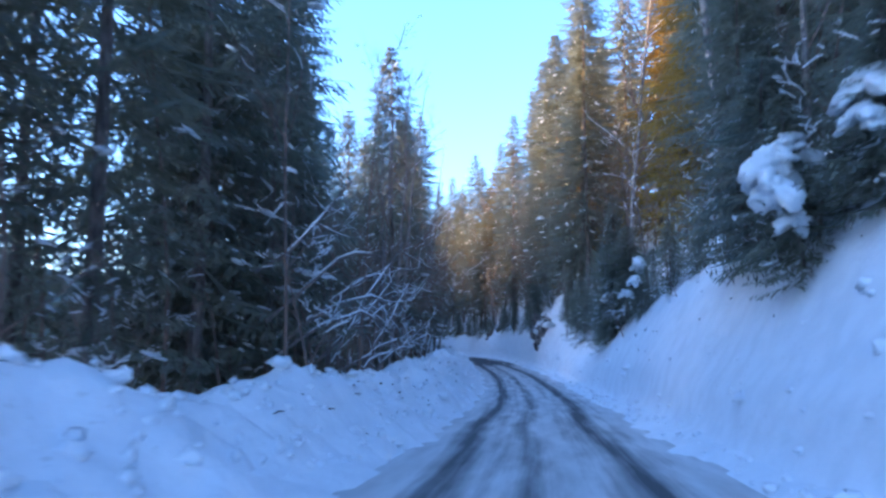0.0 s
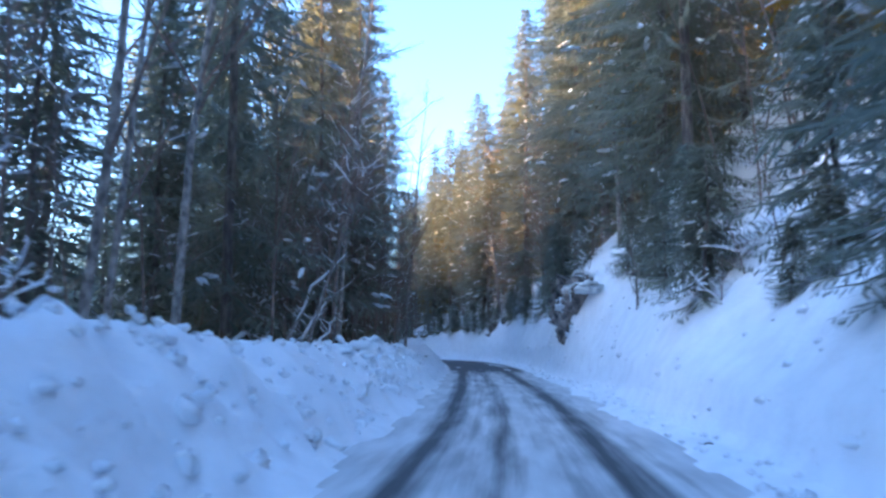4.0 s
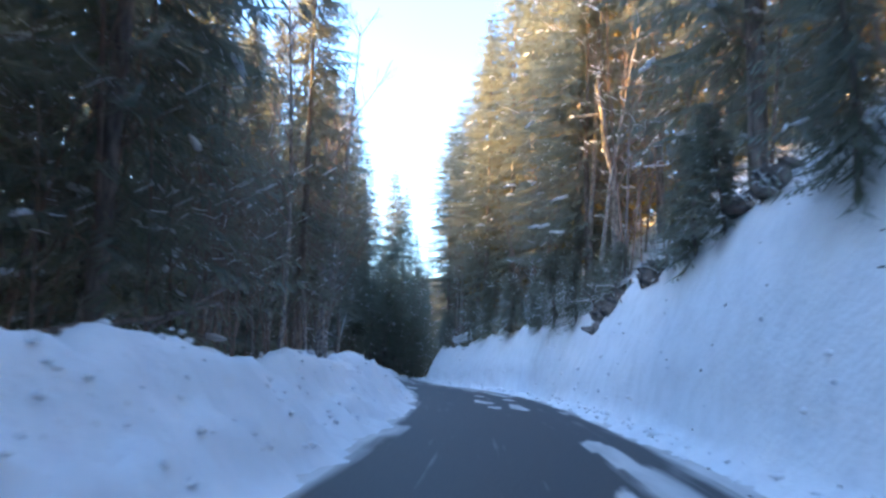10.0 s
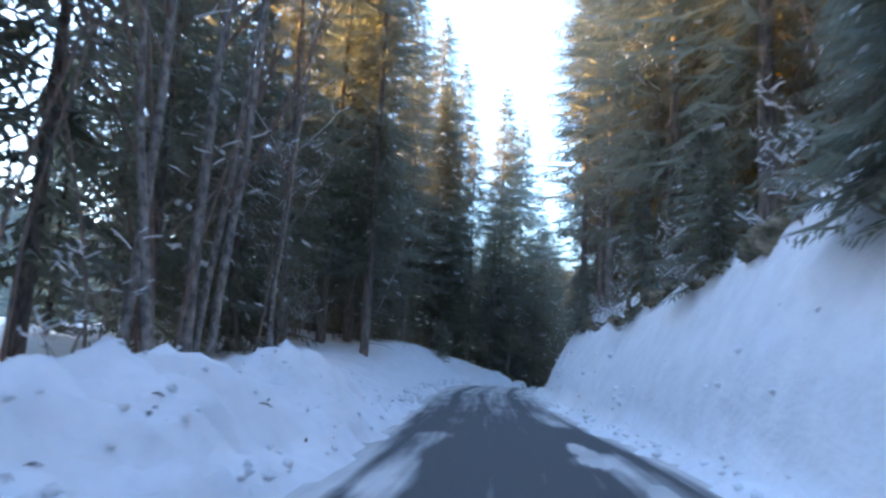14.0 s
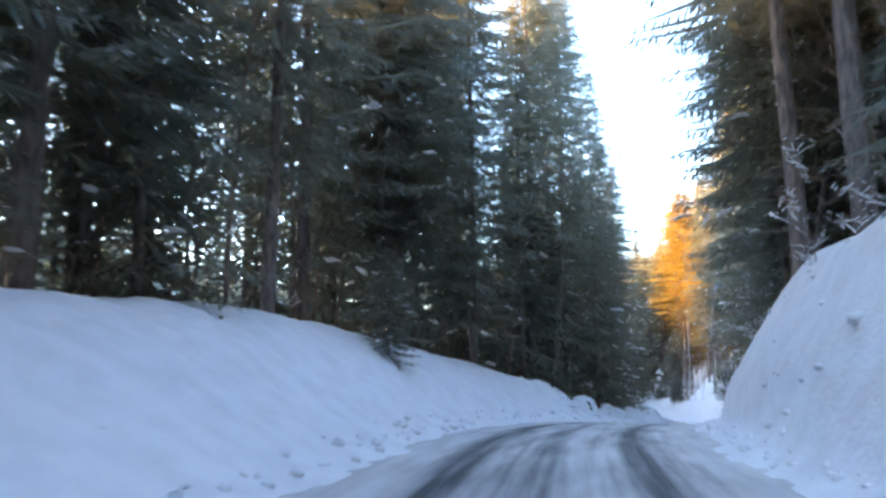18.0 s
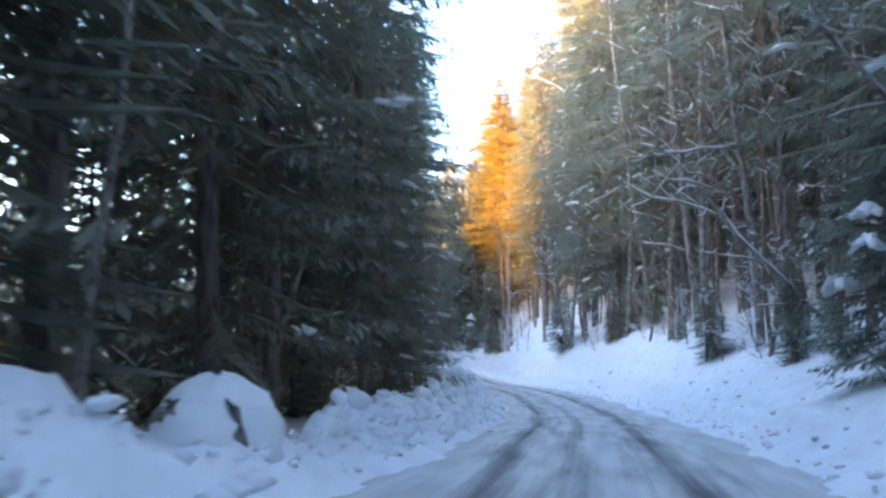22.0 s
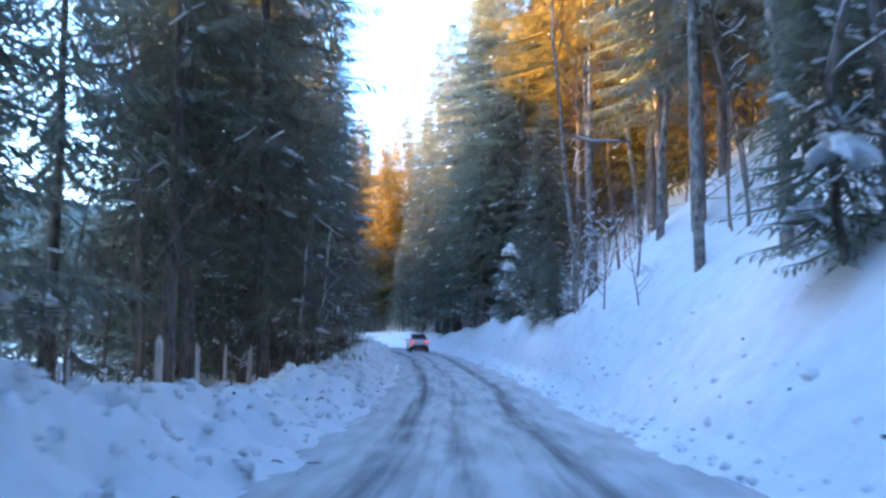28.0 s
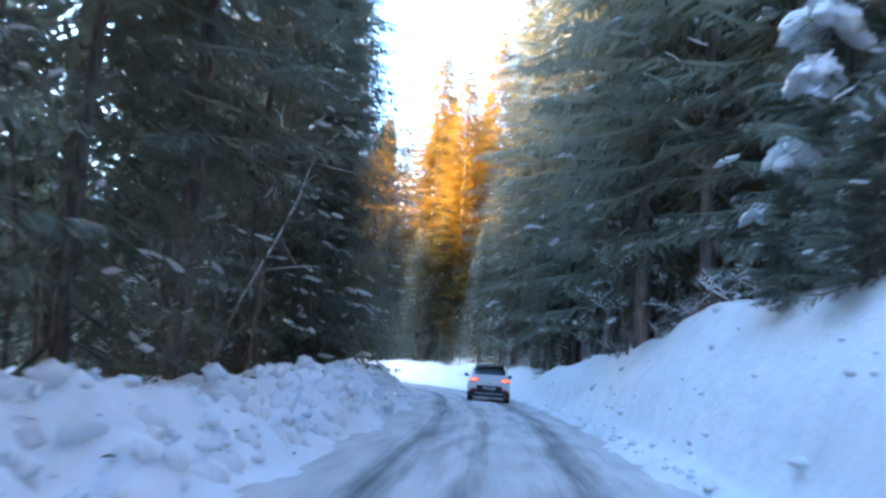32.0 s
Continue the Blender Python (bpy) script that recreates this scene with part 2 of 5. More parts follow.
def tube(pts, radii, sides):
    """Rings round a line of points, as vertices and quads."""
    pts, radii = np.asarray(pts, float), np.asarray(radii, float)
    d = np.gradient(pts, axis=0)
    d /= np.linalg.norm(d, axis=1)[:, None] + 1e-9
    up = np.where(np.abs(d[:, 2:3]) > 0.9, [[1.0, 0, 0]], [[0, 0, 1.0]])
    a = np.cross(d, up)
    a /= np.linalg.norm(a, axis=1)[:, None]
    b = np.cross(d, a)
    ang = np.arange(sides) * 2 * np.pi / sides
    v = pts[:, None] + radii[:, None, None] * (np.cos(ang)[None, :, None] * a[:, None] + np.sin(ang)[None, :, None] * b[:, None])
    k, i = np.meshgrid(np.arange(len(pts) - 1), np.arange(sides), indexing="ij")
    j = (i + 1) % sides
    return v.reshape(-1, 3), np.stack([k * sides + i, k * sides + j, (k + 1) * sides + j, (k + 1) * sides + i], -1).reshape(-1, 4)


def blob(rng, c, r, flat=1.0, rows=4, cols=7, rough=0.22, axis=None):
    """An uneven closed lump, as vertices and quads."""
    th = np.linspace(0.08, np.pi - 0.08, rows + 1)
    ph = np.arange(cols) * 2 * np.pi / cols
    t, p = np.meshgrid(th, ph, indexing="ij")
    k = 1 + rng.uniform(-rough, rough, t.shape)
    v = np.stack([np.sin(t) * np.cos(p) * r[0] * k, np.sin(t) * np.sin(p) * r[1] * k, np.cos(t) * r[2] * flat * k], -1).reshape(-1, 3)
    if axis is not None:
        x = np.asarray(axis, float)
        x = x / np.linalg.norm(x)
        y = np.cross([0, 0, 1], x)
        y /= np.linalg.norm(y) + 1e-9
        v = v[:, :1] * x + v[:, 1:2] * y + v[:, 2:] * np.cross(x, y)
    a, b = np.meshgrid(np.arange(rows), np.arange(cols), indexing="ij")
    c2 = (b + 1) % cols
    q = np.stack([a * cols + b, (a + 1) * cols + b, (a + 1) * cols + c2, a * cols + c2], -1).reshape(-1, 4)
    return v + np.asarray(c), q


def lattice(x, y, seed):
    """Smooth noise of about -1 to 1."""
    xi, yi = np.floor(x).astype(np.int64), np.floor(y).astype(np.int64)
    fx, fy = x - xi, y - yi
    fx, fy = fx * fx * (3 - 2 * fx), fy * fy * (3 - 2 * fy)

    def h(i, j):
        k = (i * 374761393 + j * 668265263 + seed * 974634777) & 0x7FFFFFFF
        k = ((k ^ (k >> 13)) * 1274126177) & 0x7FFFFFFF
        return ((k ^ (k >> 16)) & 0xFFFF) / 32767.5 - 1

    return (h(xi, yi) * (1 - fx) + h(xi + 1, yi) * fx) * (1 - fy) + (h(xi, yi + 1) * (1 - fx) + h(xi + 1, yi + 1) * fx) * fy


# ---- plan: the road's centre line, and what lies beside it ----
CENTRE = np.array([(-4.9, -39.7, 0.80), (-3.4, -27.8, 0.56), (-1.7, -13.9, 0.28), (0.0, 0.0, 0.00), (1.9, 13.9, -0.66), (3.5, 27.8, -1.19), 
                   (4.6, 41.7, -1.51), (5.1, 55.7, -1.56), (5.2, 69.7, -1.71), (5.0, 83.7, -1.80), (3.7, 97.7, -1.85), (1.3, 111.4, -2.02), 
                   (-2.2, 125.0, -2.26), (-6.1, 138.4, -2.57), (-9.9, 151.9, -2.66), (-12.7, 165.6, -2.87), (-13.4, 179.6, -3.73), (-12.4, 193.5, -4.95), 
                   (-11.8, 207.5, -6.34), (-12.9, 221.5, -7.36), (-14.7, 235.3, -8.37), (-17.9, 249.0, -9.38), (-21.5, 261.9, -9.87), (-25.9, 275.2, -10.23), 
                   (-30.9, 288.3, -10.62), (-37.2, 300.8, -11.02), (-46.8, 310.8, -11.41), (-59.3, 317.2, -11.80), (-72.9, 320.2, -12.19), (-86.6, 322.9, -12.58), 
                   (-100.4, 325.7, -12.98), (-114.1, 328.5, -13.37)])


def smooth_line(p, step=28):
    """A Catmull-Rom line through the points."""
    e = np.vstack([2 * p[0] - p[1], p, 2 * p[-1] - p[-2]])
    u = np.linspace(0, 1, step, endpoint=False)[:, None]
    out = []
    for a, b, c, d in zip(e, e[1:], e[2:], e[3:]):
        out.append(0.5 * (2 * b + (c - a) * u + (2 * a - 5 * b + 4 * c - d) * u**2 + (3 * b - a - 3 * c + d) * u**3))
    return np.vstack([*out, p[-1:]])


LINE = smooth_line(CENTRE)
ARC = np.r_[0, np.cumsum(np.linalg.norm(np.diff(LINE[:, :2], axis=0), axis=1))]
ARC -= ARC[3 * 28]
TAN = np.gradient(LINE, ARC, axis=0)
TAN[:, :2] /= np.linalg.norm(TAN[:, :2], axis=1)[:, None]
FAR_N = np.array([0.985, 0.17])


def keyed(pairs):
    a = np.array(pairs, float)
    return lambda s: np.interp(s, a[:, 0], a[:, 1])


# left side: edge of the cleared road, crest of the ploughed bank, its height, ground behind, valley further out
edge_l = keyed([(-40, 2.2), (30, 2.3), (60, 2.4), (82, 2.4), (110, 2.1), (122, 1.95), (134, 2.3), (145, 2.7), (165, 2.8), (190, 2.9), (215, 2.7), (245, 2.8), (280, 2.6)])
crest_l = keyed([(-40, 4.3), (60, 4.2), (100, 4.1), (132, 4.3), (142, 7.5), (170, 8.0), (181, 7.0), (185, 6.2), (189, 4.6), (240, 4.7), (280, 4.4)])
high_l = keyed([(-40, 0.95), (5, 1.0), (12, 1.0), (18, 1.0), (24, 1.25), (30, 1.35), (32.7, 1.75), (36, 1.35), (44, 1.3), (53, 1.3), (55, 1.25), (56.3, 0.9), (57.6, 1.3), (61, 1.25), (66, 1.05), (72, 0.7), (78, 1.3), (90, 1.2), (95, 0.95), (100, 1.0),
                (108, 1.1), (118, 1.15), (130, 1.1), (140, 1.40), (150, 1.85), (160, 2.4), (168, 2.85), (172, 2.75), (177, 2.5), (182, 2.3), (186, 1.85), (188.2, 1.25), (190.4, 0.5), (193, 0.45), (200, 0.75), (206, 0.85),
                (214, 1.35), (228, 1.4), (238, 1.1), (245, 0.8), (252, 0.8), (260, 0.75), (275, 0.75), (300, 0.85)])
back_l = keyed([(-40, 0.2), (66, 0.2), (72, -0.5), (78, 0.3), (126, 0.3), (140, 1.5), (155, 2.6), (170, 3.0), (178, 2.6), (184, 1.9), (188, 0.2), (191.5, -1.6), (212, -1.2), (222, -0.2), (240, -0.6), (262, 0.0), (285, 0.2)])
vale_l = keyed([(-40, -3.5), (120, -2.5), (140, 2), (174, 3), (190, -4), (240, -3.5), (285, -1)])
# right side: edge, a shelf of old snow, then the steep cut face and the wooded slope above
edge_r = keyed([(-40, 2.4), (30, 2.4), (60, 2.45), (80, 2.7), (100, 2.8), (112, 3.1), (122, 3.0), (132, 2.7), (145, 2.45), (175, 2.7), (200, 2.9), (245, 2.8), (280, 2.4)])
shelf_r = keyed([(-40, 0.7), (40, 0.6), (58, 0.5), (61, 0.35), (66, 0.3), (70, 0.35), (76, 0.5), (110, 0.3), (150, 0.4), (184, 0.55), (194, 1.0), (205, 1.1), (222, 0.9), (250, 0.8), (280, 0.4)])
face_w = keyed([(-40, 2.2), (40, 2.1), (57, 2.0), (61, 1.25), (66, 1.0), (70, 1.1), (76, 1.7), (80, 1.8), (100, 1.5), (112, 1.3), (122, 1.4), (132, 1.7), (165, 1.8), (184, 2.1), (194, 2.4), (205, 2.3), (222, 2.4), (250, 2.6), (256, 2.0), (261, 1.0), (270, 1.2), (283, 1.5), (290, 1.8), (303, 1.2), (330, 1.1)])
face_h = keyed([(-40, 4.4), (14, 4.0), (20, 4.3), (28, 4.4), (34, 3.8), (38, 3.3), (46, 2.7), (54, 3.6), (62, 4.6), (70, 4.8), (75, 4.0), (80, 3.7), (90, 4.2), (99, 4.2), (107, 3.5), (116, 3.7), (128, 4.0), (145, 3.4), (157, 3.9), (165, 3.7), (173, 3.5), (178, 3.3), (184, 2.9), (189, 2.4), (195, 2.0), (200, 1.9), (207, 2.2), (214, 2.5), (220, 3.0), (226, 4.0),
                (236, 3.4), (243, 3.3), (250, 3.7), (256, 3.3), (261, 2.9), (283, 2.9), (287, 2.9), (293, 2.3), (303, 1.5), (330, 1.3)])
slope_r = keyed([(-40, 0.95), (50, 0.95), (120, 0.85), (150, 0.6), (180, 0.3), (210, 0.4), (235, 0.7), (258, 0.85), (270, 1.1), (345, 1.1)])
# Unseen far ridge, added to shade the road; dips let sun onto trees.
shade_ridge = keyed([(-140, 146), (38, 144), (54, 134), (75, 130), (112, 130), (124, 126.5), (172, 126.5), (182, 138), (190, 150), (255, 150), (263, 130), (288, 131), (295, 146), (332, 145), (345, 140), (400, 138)])


def ease(a):
    a = np.clip(a, 0, 1)
    return a * a * (3 - 2 * a)


def rise(s, o):
    """Height of the ground over the road at s along and o across (left is negative), with no lumps."""
    a = np.maximum(-o, 0)
    el, cl, hl, bl = edge_l(s), crest_l(s), high_l(s), back_l(s)
    up = hl * ease((a - el) / (cl - el)) ** 0.8
    left = up + (bl - hl) * ease((a - cl) / 3.0) + (vale_l(s) - bl) * ease((a - cl - 3) / 22)
    left = left + ease((a - 120) / 500) * shade_ridge(s) + np.maximum(a - 620, 0) * 0.02
    r = np.maximum(o, 0)
    er, sh, fw, fh = edge_r(s), shelf_r(s), face_w(s), face_h(s)
    low = 0.3 * ease((r - er) / 0.8) + 0.45 * ease((r - er - np.clip(sh, 0.3, 0.6) - 0.05) / 0.3)
    u = np.clip((r - er - sh) / fw, 0, 1)
    right = low + (fh - 0.75) * (0.75 * u**1.1 + 0.25 * ease(u))
    b = np.maximum(r - er - sh - fw - 2.5 * ease((s - 262) / 6), 0)
    right = right + slope_r(s) * (np.minimum(b, 10) + 0.65 * np.clip(b - 10, 0, 26)) + 0.05 * np.clip(b - 36, 0, 300)
    return np.where(o < 0, left, right)


def place(s, o):
    """World x, y of a place beside the road, and the road's height there."""
    s, o = np.asarray(s, float), np.asarray(o, float)
    cx, cy, cz = (np.interp(s, ARC, LINE[:, i]) for i in range(3))
    tx, ty = (np.interp(s, ARC, TAN[:, i]) for i in range(2))
    k = np.hypot(tx, ty)
    tx, ty = tx / k, ty / k
    over = s - np.clip(s, ARC[0], ARC[-1])
    near = np.clip(o, -40, 40)
    far = o - near
    return cx + ty * near + FAR_N[0] * far - FAR_N[1] * over, cy - tx * near + FAR_N[1] * far + FAR_N[0] * over, cz


def ground(s, o):
    """World x, y, z of the snow at s, o, lumps and all."""
    s, o = np.asarray(s, float), np.asarray(o, float)
    x, y, z = place(s, o)
    h = rise(s, o)
    a, el, cl = -o, edge_l(s), crest_l(s)
    berm = ease((a - el + 0.3) / 0.8) * (1 - ease((a - cl - 1.0) / 2.0))
    hill = ease((s - 136) / 8) * (1 - ease((s - 183) / 4))
    rough = berm * (1 - 0.8 * hill)
    h = h + rough * (0.2 * lattice(x / 1.5, y / 1.5, 3) + 0.48 * (0.4 - np.abs(lattice(x / 0.75, y / 0.75, 5))) + 0.27 * (0.4 - np.abs(lattice(x / 0.4, y / 0.4, 6))))
    top = np.exp(-(((a - cl + 0.5) / 0.9) ** 2)) * (1 - hill)
    h = h + top * (0.3 * lattice(x / 2.2, y / 2.2, 8) + 0.24 * np.abs(lattice(x / 0.8, y / 0.8, 9)) - 0.08)
    bank = ease((o - edge_r(s) - 0.2) / 1.2)
    h = h + bank * (0.32 * lattice(x / 3.2, y / 3.2, 11) + 0.07 * lattice(s / 2.4, o / 0.7, 12) + 0.025 * lattice(s / 0.9, o / 0.3, 13))
    g = o - edge_r(s) - np.maximum(shelf_r(s), 0.6) - 0.18 * lattice(s / 6, s * 0 + 3, 25)          # crack where old and new snow meet
    h = h - 0.34 * np.exp(-((g / 0.13) ** 2)) * ease((lattice(s / 9, s * 0 + 2, 26) + 0.5) / 0.3) * (o > 0)
    wild = ease((np.abs(o) - 9) / 4)
    h = h + wild * 0.35 * lattice(x / 3, y / 3, 15)
    edge = np.where(o < 0, el, edge_r(s)) + 0.22 * lattice(s / 1.3, o * 0 + np.sign(o), 21) + 0.1 * lattice(s / 0.4, o * 0, 22)
    h = np.where(np.abs(o) < edge, -0.06, np.maximum(h, 0.02 + 0.1 * ease((np.abs(o) - edge) / 0.4)))
    h = h + ease((s - 394) / 130) * 26          # the wooded hillside that closes the valley
    return x, y, z + h


def spot(s, o, sink=0.0):
    x, y, _ = place(s, o)
    return float(x), float(y), float(ground(s, o)[2]) - sink


# ---- ground and road ----
def sheet(name, s, o, fn, mat):
    S, O = np.meshgrid(s, o, indexing="ij")
    v = np.stack(fn(S, O), -1).reshape(-1, 3)
    i, j = np.meshgrid(np.arange(len(s) - 1), np.arange(len(o) - 1), indexing="ij")
    n = len(o)
    q = np.stack([i * n + j, i * n + j + 1, (i + 1) * n + j + 1, (i + 1) * n + j], -1).reshape(-1, 4)
    return mesh_quads(name, v, q, mat, True), S, O


out_l = -np.array([9.3, 9.8, 10.6, 11.6, 13, 15, 18, 22, 27, 34, 40, 60, 90, 120, 160, 220, 300, 400, 500, 620, 900, 2500])[::-1]
out_r = np.array([11.4, 12, 13, 14.5, 16.5, 19, 23, 28, 34, 40, 55, 75, 110, 160, 240, 320, 600, 2500])
across = np.r_[out_l, np.arange(-9, 11, 0.16), out_r]
along = np.r_[-2500, -1200, -500, -200, -100, -60, np.arange(-38, 330, 0.24), np.arange(330, 392, 2.0), 420, 440, 460, 480, 505, 530, 600, 900, 1500, 3000]
me, S, O = sheet("ground", along, across, ground, SNOW)
me.materials.append(FAR_WOODS)
far = (np.abs(O[:-1, :-1]) > 38) | (np.abs(S[:-1, :-1] - 170) > 225)
me.polygons.foreach_set("material_index", far.astype(np.int32).ravel())
tagged(new("ground", me), "deep snow ploughed into banks beside a forest road", "snow", kind="structure")

bare = keyed([(-40, 0.3), (20, 0.3), (45, 0.34), (60, 0.34), (68, 0.4), (75, 0.65), (83, 1.0), (128, 1.0), (140, 0.75), (155, 0.6), (165, 0.5), (180, 0.4), (230, 0.33), (262, 0.3), (300, 0.25)])


def cover_of(S, O):
    """How much snow lies on the road: 0 is bare asphalt, 1 is white."""
    k = bare(S)
    w = 0.15 * lattice(S / 9, S * 0 + 1, 31)
    worn = keyed([(-40, 0.9), (60, 0.95), (165, 0.85), (195, 0.72), (300, 0.7)])(S)
    lanes = sum(d * np.exp(-(((O - c - w) / wd) ** 2)) for c, wd, d in ((-1.4, 0.36, 0.9), (-0.3, 0.3, 0.65), (1.15, 0.36, 0.9), (-0.8, 0.16, 0.3), (0.5, 0.2, 0.3), (1.75, 0.2, 0.25)))
    snowy = 0.7 - 0.7 * np.clip(lanes, 0, 1) * worn
    patch = 0.5 * ease((lattice(S / 3.2, O / 0.6, 33) - 0.5) / 0.3) * ease((np.abs(O - 0.2) - 0.8) / 0.5)
    strip = 0.5 * np.exp(-(((O - edge_r(S) + 0.75 - 0.2 * lattice(S / 5, S * 0, 36)) / 0.28) ** 2)) * ease((lattice(S / 5.5, S * 0, 34) + 0.25) / 0.4)
    open_ = 0.02 + patch + strip
    for ps, po, dl, dw in ((107.2, 0.45, 1.7, 0.32), (105.0, 1.35, 2.0, 0.26), (110.5, 1.8, 1.2, 0.22), (104.2, 0.55, 0.8, 0.22), (113.0, 0.9, 1.0, 0.2), (79.5, 1.6, 2.0, 0.25), (84.0, -1.5, 1.2, 0.2),
                           (124.5, 2.0, 1.4, 0.2), (121.0, 1.8, 0.9, 0.16), (93.0, 1.7, 2.4, 0.22), (89.0, 1.3, 1.0, 0.16), (129.0, 1.6, 2.0, 0.25)):
        open_ = open_ + 0.8 * ease((1 - ((S - ps) / dl) ** 2 - ((O - po) / dw) ** 2 + 0.7 * lattice(S / 0.8, O / 0.3, 38)) / 0.5)
    side = 0.7 * ease((np.abs(O) - np.where(O < 0, edge_l(S), edge_r(S)) + 0.45) / 0.5)
    t = ease((k - 0.45) / 0.5)
    return np.clip(snowy * (1 - t) + open_ * t + side - 0.25 * (k - 0.3) * (1 - t), 0, 1)


ro, rs = np.arange(-3.9, 3.91, 0.1), np.r_[np.arange(-38, 330, 0.4), np.arange(330, 392, 2.0)]
me, S, O = sheet("road", rs, ro, lambda s, o: (*place(s, o)[:2], place(s, o)[2] - 0.012 * np.abs(o) + 0.0), ROAD_MAT)
at = me.attributes.new("cover", "FLOAT", "POINT")
at.data.foreach_set("value", cover_of(S, O).astype(np.float32).ravel())
at = me.attributes.new("lane", "FLOAT_VECTOR", "POINT")
at.data.foreach_set("vector", np.stack([O, S, O * 0], -1).astype(np.float32).ravel())
tagged(new("road", me), "narrow asphalt road with packed snow and wheel tracks", "road", kind="structure")


# ---- trees ----
def spruce_parts(seed, h, rad, first, step, twigs, snow, droop=0.35, wide=1.0, longest=0.5):
    """Arrays of trunk, crown, dead lower branches and lying snow of a spruce that stands at the origin."""
    rng = np.random.default_rng(seed)
    trunk, crown, dead, pads = Pile(), Pile(), Pile(), Pile()
    zs = np.linspace(-1.2, h * 0.985, 9)
    bend = np.cumsum(rng.normal(0, 0.04, (9, 2)), axis=0)
    r0 = 0.0068 * h + 0.03
    trunk.add(*tube(np.c_[bend, zs], r0 * (1 - 0.96 * np.clip(zs / h, 0, 1)) + 0.012, 7))
    kite = np.array([[0, 1, 2, 3]])
    z = first
    while z < h:
        f = (z - first) / (h - first)
        reach = rad * (1 - f) ** 0.62 * (0.62 + 0.38 * math.sin(min(1, f * 3.2) * 1.57)) + 0.12
        cx, cy = (np.interp(z, zs, bend[:, i]) for i in range(2))
        n = int(rng.integers(5, 8))
        ph = rng.uniform(0, 6.28)
        for b in range(n):
            if rng.random() < 0.06:
                continue
            a = ph + b * 6.283 / n + rng.normal(0, 0.22)
            ln = reach * rng.uniform(0.7, 1.18)
            d = np.array([math.cos(a), math.sin(a), 0])
            side = np.array([-d[1], d[0], 0])
            dr = droop * (1 - 0.7 * f) * rng.uniform(0.7, 1.4)
            u = np.linspace(0, 1, 5)
            pts = np.array([cx, cy, z]) + np.outer(u * ln, d) + np.outer(ln * dr * (-1.5 * u + 0.75 * u**2), [0, 0, 1])
            tw = 0.05 * wide + 0.02 * ln
            crown.add([pts[0], pts[2] + side * tw, pts[4], pts[2] - side * tw - [0, 0, 0.02]], kite)
            m = max(2, int(twigs * (0.35 + 0.65 * min(1, ln / 2.2))))
            for uu in np.linspace(0.16, 0.97, m) + rng.uniform(-0.03, 0.03, m):
                base = np.array([np.interp(uu, u, pts[:, i]) for i in range(3)])
                for sg in (-1, 1):
                    tl = (0.2 + 0.34 * ln * (1.05 - uu)) * rng.uniform(0.6, 1.25)
                    tl = min(tl, longest)
                    dd = d * rng.uniform(0.35, 0.75) + side * sg * rng.uniform(0.55, 0.9) + np.array([0, 0, -rng.uniform(0.05, 0.75)])
                    dd /= np.linalg.norm(dd)
                    tip = base + dd * tl
                    w = np.cross(dd, [0, 0, 1])
                    w = w / (np.linalg.norm(w) + 1e-6) * (0.014 + 0.036 * tl) * wide * rng.uniform(0.7, 1.2)
                    mid = base + dd * tl * 0.55 + np.array([0, 0, -0.05 * tl])
                    crown.add([base, mid + w, tip + [0, 0, -0.08 * tl], mid - w], kite)
            if snow and rng.random() < snow and ln > 0.7:
                for _ in range(int(rng.integers(1, 4))):
                    uu = rng.uniform(0.35, 0.9)
                    at = np.array([np.interp(uu, u, pts[:, i]) for i in range(3)])
                    ax = np.array([np.interp(uu + 0.1, u, pts[:, i]) for i in range(3)]) - at + side * rng.normal(0, 0.12) * ln
                    ax = ax / np.linalg.norm(ax) + np.array([0, 0, -rng.uniform(0.0, 0.5)])
                    k = min(0.3, 0.05 + 0.06 * ln) * rng.uniform(0.4, 1.25)
                    pads.add(*blob(rng, at + side * rng.normal(0, 0.1) + [0, 0, 0.03], (k, k * rng.uniform(0.2, 0.42), k * 0.22), axis=ax, rows=4, cols=7, rough=0.4))
        z += step * rng.uniform(0.75, 1.25) * (1 - 0.35 * f)
    for _ in range(int(first * 5)):
        zz, a, ln = rng.uniform(0.6, first + 1.2), rng.uniform(0, 6.28), rng.uniform(0.4, 1.6)
        d = np.array([math.cos(a), math.sin(a), rng.uniform(-0.45, 0.15)])
        p0 = np.array([0, 0, zz])
        dead.add(*tube([p0, p0 + d * ln * 0.6, p0 + d * ln + [0, 0, -0.12 * ln]], [0.018, 0.011, 0.004], 3))
    if not dead.v:
        dead.add(*tube([(0, 0, 0.5), (0.3, 0, 0.5), (0.6, 0, 0.4)], [0.01, 0.008, 0.004], 3))
    return trunk, crown, dead, pads


